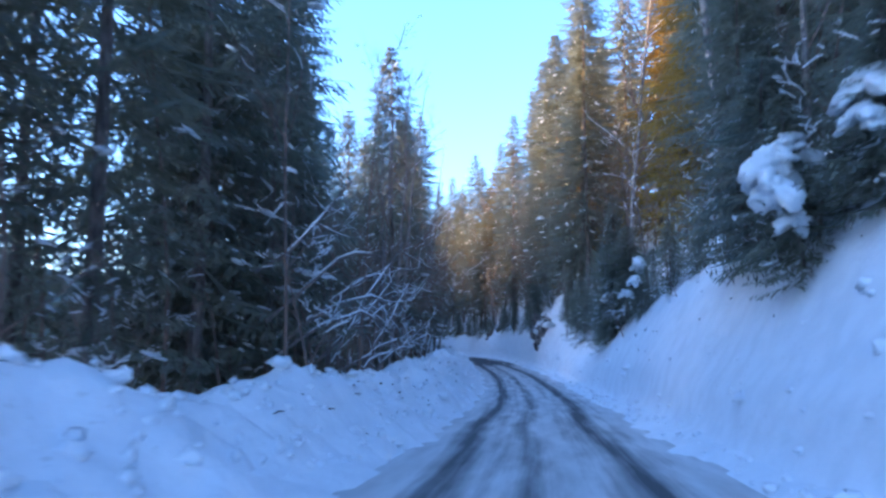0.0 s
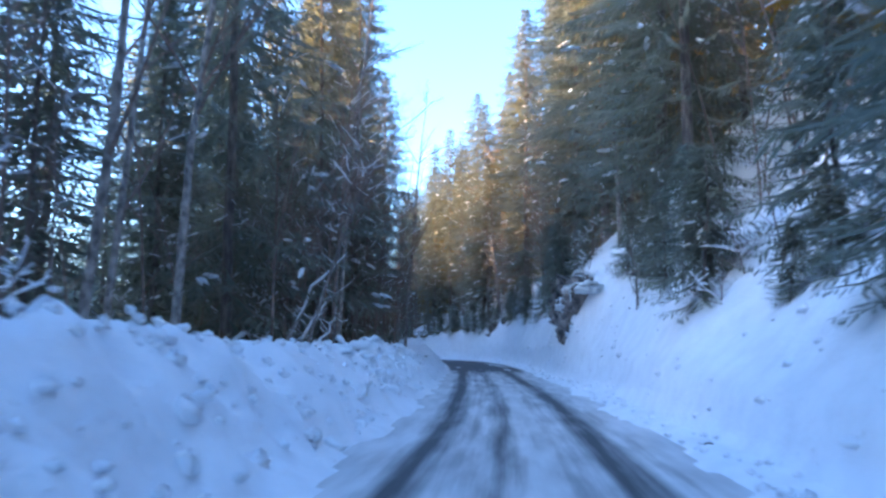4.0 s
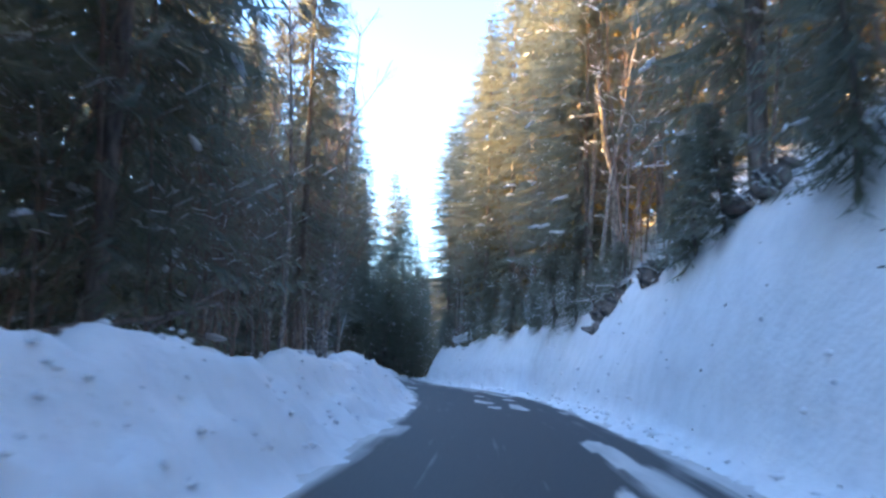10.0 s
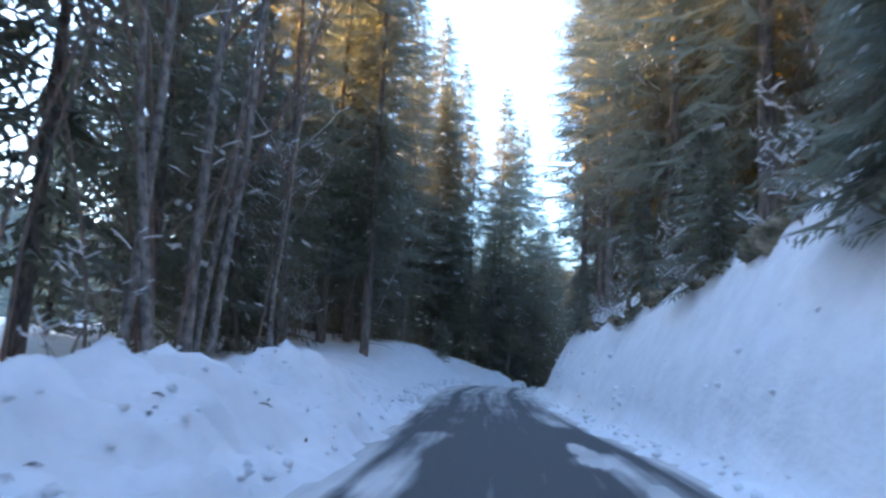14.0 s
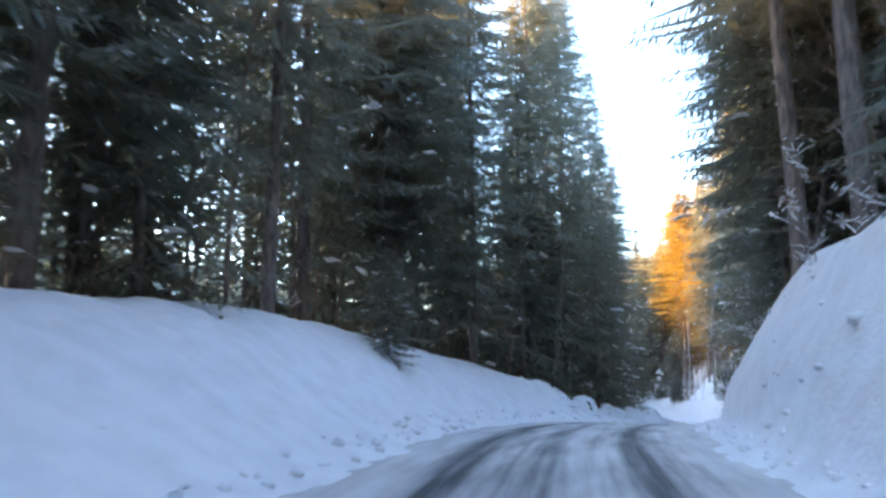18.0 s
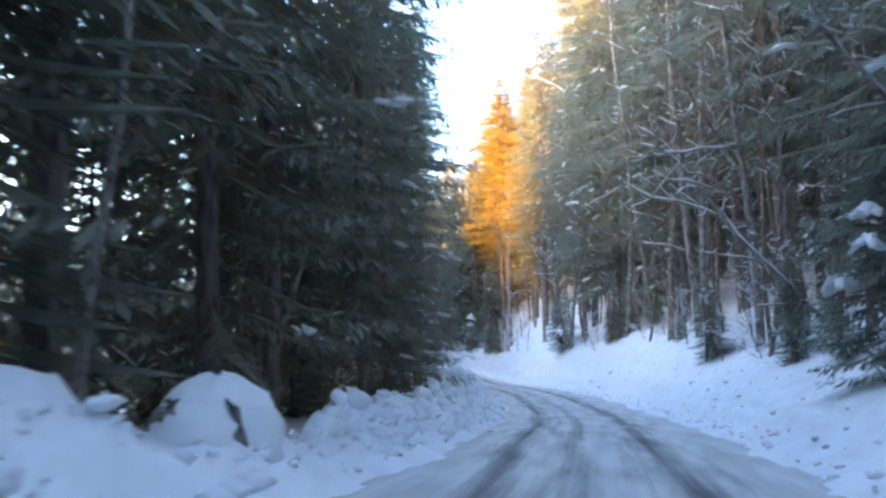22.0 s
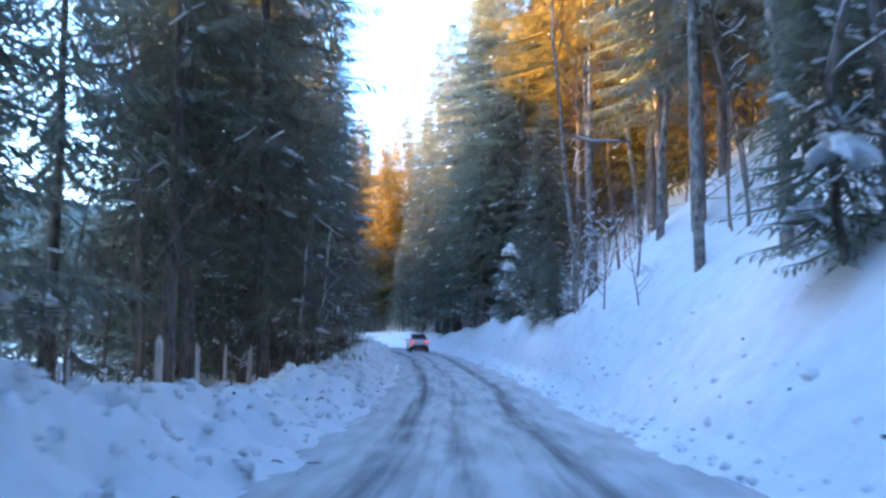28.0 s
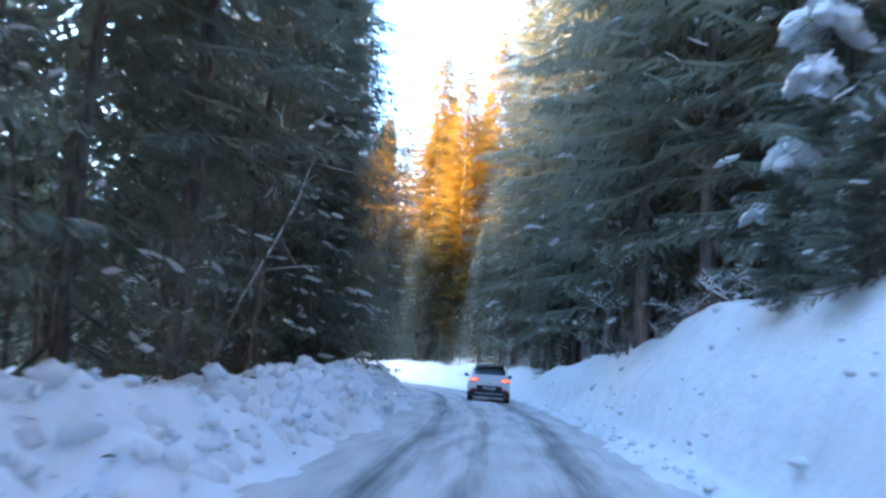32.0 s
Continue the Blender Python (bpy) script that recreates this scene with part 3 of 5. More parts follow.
def bare_parts(seed, h, spread, levels, snow, lean=0.0, r0=0.1, kids=5, limb=1.0):
    """Arrays of the wood and of the snow along the branches of a leafless tree at the origin."""
    rng = np.random.default_rng(seed)
    wood, fine, pads = Pile(), Pile(), Pile()

    def grow(p, d, ln, r, lev):
        k = (6, 4, 3, 2)[min(lev, 3)]
        pts = [np.asarray(p, float)]
        dd = np.asarray(d, float)
        for _ in range(k):
            dd = dd + rng.normal(0, 0.05 + 0.05 * lev, 3) + np.array([0, 0, 0.05 if lev else 0.03])
            dd /= np.linalg.norm(dd)
            pts.append(pts[-1] + dd * ln / k)
        pts = np.array(pts)
        rad = r * np.linspace(1, 0.25 if lev else 0.2, k + 1)
        (wood if lev == 0 else fine).add(*tube(pts, rad, 7 if lev == 0 else 3))
        if lev and snow and rng.random() < snow:
            flat = np.abs(np.gradient(pts, axis=0)[:, 2]) * k / ln < 0.75
            if flat.sum() > 2:
                i = np.where(flat)[0]
                q = pts[i[0] : i[-1] + 1] + [0, 0, 0.8 * r + 0.008]
                if len(q) > 2:
                    pads.add(*tube(q, (0.012 + 0.7 * rad[i[0] : i[-1] + 1]) * rng.uniform(0.7, 1.3, len(q)), 5))
        if lev < levels:
            for _ in range(kids + (3 if lev == 0 else 0)):
                u = rng.uniform(0.28 if lev == 0 else 0.2, 1)
                b = np.array([np.interp(u * k, np.arange(k + 1), pts[:, i]) for i in range(3)])
                a = rng.uniform(0, 6.28)
                nd = dd * rng.uniform(0.5, 1.0) + spread * np.array([math.cos(a), math.sin(a), rng.uniform(-0.15, 0.45)])
                grow(b, nd / np.linalg.norm(nd), ln * rng.uniform(0.3, 0.55) * (1.15 - 0.6 * u) * (limb if lev == 0 else 1), r * 0.45 * (1.2 - 0.7 * u), lev + 1)

    grow((0, 0, -0.6), (lean, 0.2 * lean, 1), h, r0, 0)
    return wood, fine, pads


def make_tree(kind, label, cat, pieces):
    root = tagged(new(kind), label, cat)
    for name, me in pieces:
        tagged(part(name, me, None, root), kind="stuff" if name in ("snow_load", "dead_wood", "twig_crown") else "")
    return root


def spruce_kind(seed, mat=None, **kw):
    t, c, d, p = spruce_parts(seed, **kw)
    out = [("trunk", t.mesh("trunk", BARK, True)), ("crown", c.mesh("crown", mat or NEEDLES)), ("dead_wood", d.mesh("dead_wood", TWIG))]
    if p.v:
        out.append(("snow_load", p.mesh("snow_load", PACKED, True)))
    return out


def bare_kind(seed, bark, **kw):
    w, f, p = bare_parts(seed, **kw)
    out = [("trunk", w.mesh("trunk", bark, True)), ("twig_crown", f.mesh("twig_crown", TWIG))]
    if p.v:
        out.append(("snow_load", p.mesh("snow_load", PACKED, True)))
    return out


def stand(s, o, scale=1.0, turn=0.0, sink=0.1, tilt=0.0):
    x, y, z = spot(s, o, sink)
    return pose(x, y, z, tilt, 0, turn) @ Matrix.Scale(scale, 4)


KINDS = {
    "tall": ("spruce", "tall dark green spruce with drooping boughs in the snow", "tree", lambda: spruce_kind(11, h=27, rad=5.0, first=2.6, step=0.62, twigs=25, snow=0.23, wide=1.15, longest=0.62)),
    "full": ("spruce", "dark green spruce branched to the ground with snow patches", "tree", lambda: spruce_kind(12, h=23, rad=5.0, first=0.8, step=0.6, twigs=25, snow=0.34, wide=1.15, longest=0.62)),
    "slim": ("spruce", "slender tall spruce with a high bare trunk", "tree", lambda: spruce_kind(13, h=28, rad=4.2, first=5.0, step=0.62, twigs=24, snow=0.12, wide=1.15, longest=0.62)),
    "snowy": ("spruce", "dark spruce with heavy clumps of snow on its boughs", "tree", lambda: spruce_kind(14, h=18, rad=4.5, first=0.7, step=0.58, twigs=25, snow=0.34, droop=0.5, wide=1.15, longest=0.62)),
    "gold": ("fir", "tall fir on a slope, golden sunlight in its needle colour", "tree", lambda: spruce_kind(15, NEEDLES_SUNLIT, h=23, rad=5.4, first=1.0, step=0.56, twigs=25, snow=0.0, droop=0.2, wide=1.2, longest=0.66)),
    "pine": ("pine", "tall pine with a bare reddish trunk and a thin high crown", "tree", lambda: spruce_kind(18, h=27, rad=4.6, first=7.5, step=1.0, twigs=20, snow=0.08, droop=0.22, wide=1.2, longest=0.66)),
    "gold_high": ("fir", "tall fir with a bare lower trunk and sun-tinted needles", "tree", lambda: spruce_kind(19, NEEDLES_SUNLIT, h=24, rad=4.8, first=8.5, step=0.58, twigs=24, snow=0.0, droop=0.2, wide=1.2, longest=0.62)),
    "young": ("young_spruce", "small snow-laden spruce at the roadside", "tree", lambda: spruce_kind(16, h=5.5, rad=1.9, first=0.3, step=0.26, twigs=18, snow=0.3, wide=1.0, longest=0.4)),
    "birch": ("bare_tree", "tall leafless tree with pale bark and fine twigs", "tree", lambda: bare_kind(21, BARK_PALE, h=19, spread=0.5, levels=3, snow=0.0, r0=0.12, kids=6, limb=0.55)),
    "thin": ("bare_tree", "thin leafless tree with snow on its branches", "tree", lambda: bare_kind(22, BARK, h=9, spread=0.8, levels=3, snow=0.4, r0=0.07, lean=0.15, kids=5)),
    "bush": ("bare_shrub", "leafless brown shrub with snow along its twigs", "shrub", lambda: bare_kind(23, TWIG, h=3.8, spread=1.1, levels=3, snow=0.45, r0=0.035, lean=0.3, kids=5)),
    "poles": ("bare_tree", "straight pale trunk of a leafless tree", "tree", lambda: bare_kind(24, BARK_PALE, h=22, spread=0.5, levels=2, snow=0.1, r0=0.14, kids=9, limb=0.45)),
    "twiggy": ("bare_tree", "leafless brown tree with a dense haze of fine twigs", "tree", lambda: bare_kind(26, TWIG, h=12, spread=0.75, levels=3, snow=0.06, r0=0.06, lean=0.08, kids=8, limb=0.7)),
    "sapling": ("young_spruce", "small dark spruce on the edge of the snow bank", "tree", lambda: spruce_kind(17, h=3.4, rad=1.5, first=0.12, step=0.18, twigs=15, snow=0.14, droop=0.5, wide=0.8, longest=0.32)),
    "scrub": ("bare_shrub", "bare brown brush drooping over the snow bank", "shrub", lambda: bare_kind(25, TWIG, h=2.0, spread=1.3, levels=3, snow=0.12, r0=0.025, lean=0.5, kids=6)),
    "tall_in": ("spruce", "tall dark green spruce inside the wood", "tree", lambda: spruce_kind(31, h=27, rad=4.2, first=2.5, step=0.6, twigs=8, snow=0.08, wide=2.2, longest=0.75)),
    "full_in": ("spruce", "dark green spruce with low boughs inside the wood", "tree", lambda: spruce_kind(32, h=23, rad=4.3, first=0.8, step=0.6, twigs=8, snow=0.14, wide=2.2, longest=0.75)),
    "gold_in": ("fir", "fir with sun-tinted needles on the wooded slope", "tree", lambda: spruce_kind(33, NEEDLES_SUNLIT, h=23, rad=5.4, first=1.2, step=0.6, twigs=8, snow=0.0, wide=2.2, longest=0.75)),
}
PROTO = {}


def plant(kind, s, o, size=1.0, turn=0.0, tilt=0.0, group=""):
    name, label, cat, make = KINDS[kind]
    if 21 < s < 35 and 4 < o < 9:          # open snow and scrub above the cut: trees moved or shrunk to fit the view
        if kind in ("young", "sapling"):
            size = 0.55 * size
        elif kind in ("tall", "full", "slim", "gold", "twiggy"):
            o = o + 1.9
    if 20 < s < 54 and -12 < o < 0 and kind in ("tall", "full", "slim", "snowy"):          # spruces set back and shrunk to fit the view, leafless trees before them
        o, size = o - 3.0, 0.75 * size
    m = stand(s, o, size, turn, tilt=tilt)
    if kind not in PROTO:
        PROTO[kind] = make_tree(name, label, cat, make())
        PROTO[kind].matrix_basis = m
        return tagged(PROTO[kind], group=group)
    ob = PROTO[kind]
    keep, ob.matrix_basis = ob.matrix_basis.copy(), Matrix()
    made = copy_thing(ob, m)
    ob.matrix_basis = keep
    return tagged(made, group=group)


min_l = keyed([(-40, 6.6), (130, 6.6), (145, 7.5), (178, 7.5), (190, 6.2), (235, 7.0), (290, 6.4)])
min_r = lambda s: edge_r(s) + shelf_r(s) + face_w(s) + 0.4
rng = np.random.default_rng(5)
taken = []


def free(x, y, gap):
    return all((x - a) ** 2 + (y - b) ** 2 > gap * gap for a, b in taken)


def stand_out(*rows):
    """Single trees that stand out: kind, along, across, scale and, where it leans, tilt."""
    for kind, s, o, size, *tilt in rows:
        x, y, _ = place(s, o)
        taken.append((float(x), float(y)))
        plant(kind, s, o, size, (s * 47) % 360, tilt[0] if tilt else 0)


stand_out(
    ("snowy", 14, 7, 0.55), ("sapling", 15.5, 5, 1.3), ("sapling", 17.5, 5.4, 1.5), ("bush", 18, -5.6, 1.4), ("full", 22, -8, 1.1),
    ("young", 27, 5, 0.9), ("sapling", 30.5, 5.2, 1.2), ("bush", 33, -5.6, 1.3), ("scrub", 33.5, 4.5, 1.5), ("snowy", 34, -8, 1),
    ("sapling", 35.8, 4.9, 1.4), ("birch", 44.7, -8.2, 1.02), ("scrub", 37.2, 4.2, 1.3), ("birch", 47.2, -8.8, 0.9, 2), ("sapling", 38.5, 4.7, 1.5),
    ("sapling", 40.5, 4.4, 0.9), ("twiggy", 41, -9.6, 0.9),
)
stand_out(
    ("young", 44.7, 5.6, 1), ("scrub", 47.2, 4.4, 1.2), ("poles", 47.5, -7.5, 0.9), ("sapling", 49, 4.5, 1.1), ("thin", 52, -5.6, 0.8, -12),
    ("poles", 62.3, -6.7, 0.85), ("poles", 62.9, -7.0, 0.75, 1), ("poles", 85, -5.4, 0.9), ("poles", 86, -5.9, 0.7), ("full", 97.5, -9.4, 1.12),
    ("tall", 103.6, 7.8, 0.92), ("poles", 106.3, -6.7, 0.75, 1), ("poles", 109, 5, 0.7, 6), ("full", 112.9, 5.6, 0.8), ("poles", 118, -7, 0.85, -2),
    ("poles", 121.6, -6.9, 0.8), ("poles", 130, -7.5, 0.9), ("poles", 132.6, -7.2, 1.1),
)
stand_out(
    ("tall", 140, 5.9, 0.95), ("pine", 147, 6.4, 0.95), ("full_in", 151, -11.5, 1), ("slim", 151.6, -6.1, 1),
    ("pine", 155, 6.0, 0.95), ("tall", 157, -8.4, 1.15), ("full", 160, -8.6, 0.5),
    ("pine", 162, 6.2, 1), ("tall", 163, -9.4, 1.15), ("full_in", 165, -13.5, 1), ("pine", 166, 5.4, 1), ("tall", 166.5, -11.5, 1.2),
    ("pine", 171.4, 5.2, 1.08),
)
stand_out(
    ("young", 171.8, -5.7, 0.6), ("tall", 173.5, -9.6, 1.15), ("tall", 176.5, 5.8, 1.1), ("full", 176.5, -8.4, 0.45),
    ("tall", 177, -7.8, 0.9), ("slim", 178.5, -9.2, 1.15), ("tall", 182, 7, 1.2),
    ("bush", 183, 5.6, 1.2), ("full_in", 183, -11, 1), ("tall", 186, 9.2, 1.05), ("slim", 186.5, -10.2, 1.2),
    ("bush", 186.5, 5.8, 1.3), ("snowy", 188.5, -10.5, 1.15), ("tall", 190, 8.6, 1.05),
)
stand_out(
    ("thin", 191, 6.4, 0.9, 10), ("full_in", 191, -12.5, 0.9), ("slim", 192, -7.8, 1.2), ("full", 195.5, 8.6, 1.1), ("thin", 196, 6.6, 1, 12),
    ("full_in", 196, -13.5, 0.9), ("tall", 197, -7.8, 1.15), ("poles", 200, 7, 1.25, 1), ("slim", 200.5, -8.2, 1.2), ("tall", 201, 8.4, 1.05),
    ("full_in", 202, -12, 0.9), ("birch", 203.5, 7.2, 1.3), ("tall", 206, -7.2, 1), ("slim", 206.5, 8.6, 1.25), ("thin", 207.5, 5.8, 1.2, 8),
    ("poles", 209, 7.4, 1), ("birch", 210.5, 6.6, 1.35), ("slim", 212, 8.4, 1.4),
)
stand_out(
    ("full", 213, -7.6, 1.05), ("thin", 214, 5.6, 1.2, 10), ("birch", 215, 6.2, 1.4), ("poles", 217.5, 6.6, 1.25), ("slim", 218, 9, 1.4),
    ("birch", 220.5, 6, 1.4, 2), ("tall", 222, 7.4, 1.1), ("thin", 223, 5.6, 1.1, 8), ("birch", 225, 6.4, 1.4), ("slim", 227.5, 7.6, 1.2),
    ("poles", 229.5, 6, 1.3, -2), ("tall", 232.5, 7, 1.4), ("birch", 235, 6.2, 1.4), ("tall", 238, 7.4, 1.4), ("tall", 241, -9.5, 1.05),
    ("poles", 241, 6.3, 1.3), ("birch", 244, 5.8, 1.35), ("slim", 245, 8.2, 1.4),
)
stand_out(
    ("tall", 246.5, -11.5, 1.1), ("birch", 249, 6.2, 1.3), ("full", 250.5, -13.5, 1), ("tall", 251, 9.6, 1.4), ("slim", 253.9, -8.2, 0.9),
    ("poles", 254.5, 6.4, 1.2), ("full", 256.5, -12.5, 1), ("slim", 260.5, 9.5, 1.1), ("slim", 257.3, -8.6, 1), ("slim", 258.5, 8, 1.15),
    ("birch", 260, 7, 1.3), ("full", 262, -12, 1), ("tall", 263, -8.4, 0.95), ("slim", 264, 8.6, 1.05), 
    ("gold", 268, 12, 1.15), ("birch", 271, 10, 1.35), ("gold_high", 272.6, 7.8, 1.4), ("gold_high", 278.5, 8.8, 1.35), ("gold_high", 267.3, 9.2, 1.3), ("gold_high", 284, 9.4, 1.25), ("birch", 269.2, 7.0, 1.4), ("snowy", 270.5, 4.9, 0.6),
    ("tall", 291, 4.5, 1.15), ("tall", 238, -7.4, 1.1), ("tall", 243.5, -8.4, 1.1), ("tall", 259.4, -6.9, 1.05), ("twiggy", 277.5, 6.4, 0.9), ("twiggy", 283, 5.8, 1.0),
    ("full_in", 265.5, -12, 1), ("full_in", 270.5, -11.5, 1), ("full_in", 275.5, -12, 1), ("full_in", 273, -15, 1.05),
)
stand_out(
    ("gold", 274, 13.5, 1.2), ("gold", 276, 19, 1.2), ("birch", 277, 9.2, 1.4, 2), 
    ("gold", 279.5, 11, 1.15), ("full", 281, -7.8, 0.9), ("gold", 281, 16, 1.2), ("tall", 284, 6.2, 1.05), ("tall", 285, 9.5, 1),
    ("gold", 287, 13.5, 1.15), ("gold", 288, 19, 1.2), ("full", 290, -7.4, 0.9), ("gold", 291, 12.5, 1.1), ("full", 292, 6.8, 1),
    ("gold", 296, 15, 1.15), ("tall", 298, 9, 0.95), ("full", 300, -7.2, 0.9),
)
stand_out(
    ("tall", 287.5, 5.4, 1.1), ("tall", 294, 5.6, 1.12), ("tall", 300.5, 5.9, 1.1), ("tall", 306.5, 6.2, 1.05), ("gold", 303, 13, 1.1), ("full", 308, 5.2, 0.4), ("tall", 309.8, -8, 0.95), ("gold", 310, 14, 0.73),
    ("gold", 313, 9, 0.66), ("full", 314, 5, 0.35), ("full", 317, -6.8, 0.55), ("gold", 317, 13, 0.76), ("full", 318, 5.6, 0.45),
    ("gold", 321, 10, 0.66), ("gold", 324.7, 8.3, 1.0), ("gold", 323, 8, 0.63), ("full", 326, 5.4, 0.5), ("gold", 326, 13, 1.04),
    ("full", 328, 9.6, 0.45), ("gold", 329, 9, 0.87), ("full", 331, 6.2, 0.5),
)
stand_out(
    ("gold", 333, 7, 0.96), ("gold", 334, 14.5, 1.04), ("full", 336, 6.8, 0.45), ("gold", 337, 10.5, 0.87), ("gold", 341, 9, 0.96),
    ("full", 342, 6, 0.5), ("gold", 344, 15, 1.00), ("full", 346, 8, 0.5), ("gold", 350, 10, 0.73),
)

# the stand that catches the sun above the bend, its gold also in the needle colour
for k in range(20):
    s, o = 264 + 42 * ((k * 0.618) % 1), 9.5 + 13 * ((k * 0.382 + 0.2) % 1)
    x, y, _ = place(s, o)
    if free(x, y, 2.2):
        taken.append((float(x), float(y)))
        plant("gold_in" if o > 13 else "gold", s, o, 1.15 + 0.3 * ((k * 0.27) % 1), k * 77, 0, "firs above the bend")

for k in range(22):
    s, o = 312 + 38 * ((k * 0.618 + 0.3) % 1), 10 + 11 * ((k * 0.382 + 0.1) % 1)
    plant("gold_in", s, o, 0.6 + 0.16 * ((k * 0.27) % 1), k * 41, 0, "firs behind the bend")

for k in range(26):
    s = 305 + 44 * ((k * 0.618) % 1)
    o = float(edge_r(s) + shelf_r(s) + face_w(s)) + 0.4 + 4.5 * ((k * 0.382) % 1)
    plant("full", s, o, 0.28 + 0.35 * ((k * 0.27) % 1), k * 63, 0, "low spruces round the bend")

MIX_L = ["tall", "full", "slim", "tall", "snowy", "slim", "full"]
# The gold firs carry the sunlit side's glow in their colour.
MIX_R = ["tall", "slim", "full", "gold", "tall", "slim", "gold"]
# the two nearest rows of spruces on each side
for side, mix in ((-1, MIX_L), (1, MIX_R)):
    for row, (dist, every) in enumerate(((0.3, 4.4), (4.2, 4.8))):
        s = -8.0
        while s < (335 if side < 0 else 304):
            s += every * rng.uniform(0.7, 1.4) * (1.15 if side < 0 and s < 135 else 1.0)
            kind = mix[int(rng.integers(len(mix)))] if row == 0 else ("full_in", "tall_in", "full_in", "gold_in" if side > 0 else "tall_in")[int(rng.integers(4))]
            if side < 0 and 55 < s < 135 and kind in ("full", "snowy") and rng.random() < 0.65:
                kind = "slim"
            if side < 0 and row == 0 and (238 < s < 258 or (60 < s < 132 and rng.random() < 0.35)):
                continue
            if side < 0 and row == 1 and 24 < s < 62 and rng.random() < 0.55:
                continue
            if side < 0 and (240 < s < 264 or 184 < s < 204):
                kind = "slim" if row == 0 else "tall_in"
            # Past the bend all rows take firs with sunlight in their colour.
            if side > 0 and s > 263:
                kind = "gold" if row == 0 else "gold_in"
            if side > 0 and row == 0 and (246 < s < 258 or (198 < s < 240 and rng.random() < 0.5)):
                continue
            if side > 0 and 205 < s < 262 and kind in ("full", "gold", "gold_in", "full_in"):
                kind = "slim" if row == 0 else "tall_in"
            o = side * ((min_l(s) if side < 0 else min_r(s)) + dist + rng.uniform(0, 2.6) + (1.0 if kind in ("full", "snowy", "full_in") else 3.0 if kind == "gold" else 0))
            x, y, _ = place(s, o)
            if not free(x, y, 2.4):
                continue
            taken.append((float(x), float(y)))
            plant(kind, s, o, rng.uniform(0.8, 1.12), rng.uniform(0, 360), rng.normal(0, 1.2), "spruces along the road")
# leafless trees and shrubs in the edge of the wood
for side in (-1, 1):
    s = -4.0
    while s < 310:
        s += rng.uniform(2.2, 4.2)
        o = side * ((min_l(s) if side < 0 else min_r(s)) + rng.uniform(-0.7, 4.5))
        mix = ["birch", "thin", "twiggy", "bush", "bush", "twiggy" if side < 0 else "poles"]
        plant(mix[int(rng.integers(6))], s, o, rng.uniform(0.7, 1.15), rng.uniform(0, 360), rng.normal(0, 4), "leafless trees in the wood edge")

for first, last, side in ((54, 104, -1), (104, 142, -1), (74, 100, 1), (194, 244, 1)):
    s = first
    while s < last:
        s += rng.uniform(0.7, 1.6) if first == 194 else rng.uniform(1.1, 2.4) if first != 104 else rng.uniform(3.5, 6)
        o = side * ((float(min_l(s)) if side < 0 else float(min_r(s))) + rng.uniform(-0.5, 3.4))
        plant("twiggy" if first != 104 else "birch", s, o, rng.uniform(0.8, 1.5) if first == 194 else rng.uniform(0.6, 1.1), rng.uniform(0, 360), rng.normal(0, 3), "leafless trees in the wood edge")
# low brush and small spruces along the edge of the cut
s = 8.0
while s < 296:
    s += rng.uniform(0.9, 2.1) if not 200 < s < 236 else rng.uniform(0.5, 1.3)
    if 246 < s < 258 and rng.random() < 0.6:
        continue
    kind = ["sapling", "sapling", "scrub", "scrub", "scrub", "bush", "young"][int(rng.integers(7))]
    if 180 < s < 262 and kind == "sapling":
        kind = "bush"
    o = float(edge_r(s) + shelf_r(s) + face_w(s) * rng.uniform(0.84, 1.14))
    plant(kind, s, o, rng.uniform(0.5, 1.15) * (0.55 if kind == "young" else 1), rng.uniform(0, 360), rng.normal(0, 8), "brush along the edge of the bank")

# the wood further in, too many to count
far_kinds = [spruce_parts(40 + i, h, r, f, 0.85, 3, 0.0, wide=4.2, longest=1.1) for i, (h, r, f) in enumerate(((24, 3.4, 1.5), (20, 3.6, 1.0), (26, 3.0, 2.5)))]
far_t, far_c = [k[0].arrays() for k in far_kinds], [k[1].arrays() for k in far_kinds]
piles = {-1: (Pile(), Pile()), 1: (Pile(), Pile())}
for side in (-1, 1):
    for dist, every in (((4.5, 4.2), (8, 4.4), (11.5, 4.6), (16, 6.0), (21, 8.0)) if side < 0 else ((10, 5.5), (15.5, 6), (22, 7), (30, 8))):
        s = -15.0
        while s < 385:
            s += every * rng.uniform(0.7, 1.3) 
            if dist == 4.5 and not 146 < s < 200:
                continue
            o = side * ((float(min_l(s)) if side < 0 else float(min_r(s))) + dist + rng.uniform(0, 4))
            x, y, z = spot(s, o, 0.3)
            k, sc, a = int(rng.integers(3)), rng.uniform(0.75, 1.1) * (0.55 if (side > 0 and s > 300) or (side < 0 and rng.random() < (0.3 if 98 < s < 142 else 0.5 if 184 < s < 206 else 1.0 if dist < 10 else 0.7)) else 1), rng.uniform(0, 6.28)
            rot = np.array([[math.cos(a), -math.sin(a), 0], [math.sin(a), math.cos(a), 0], [0, 0, 1]]) * sc
            for pile, src in zip(piles[side], (far_t, far_c)):
                pile.add(src[k][0] @ rot.T + (x, y, z), src[k][1])
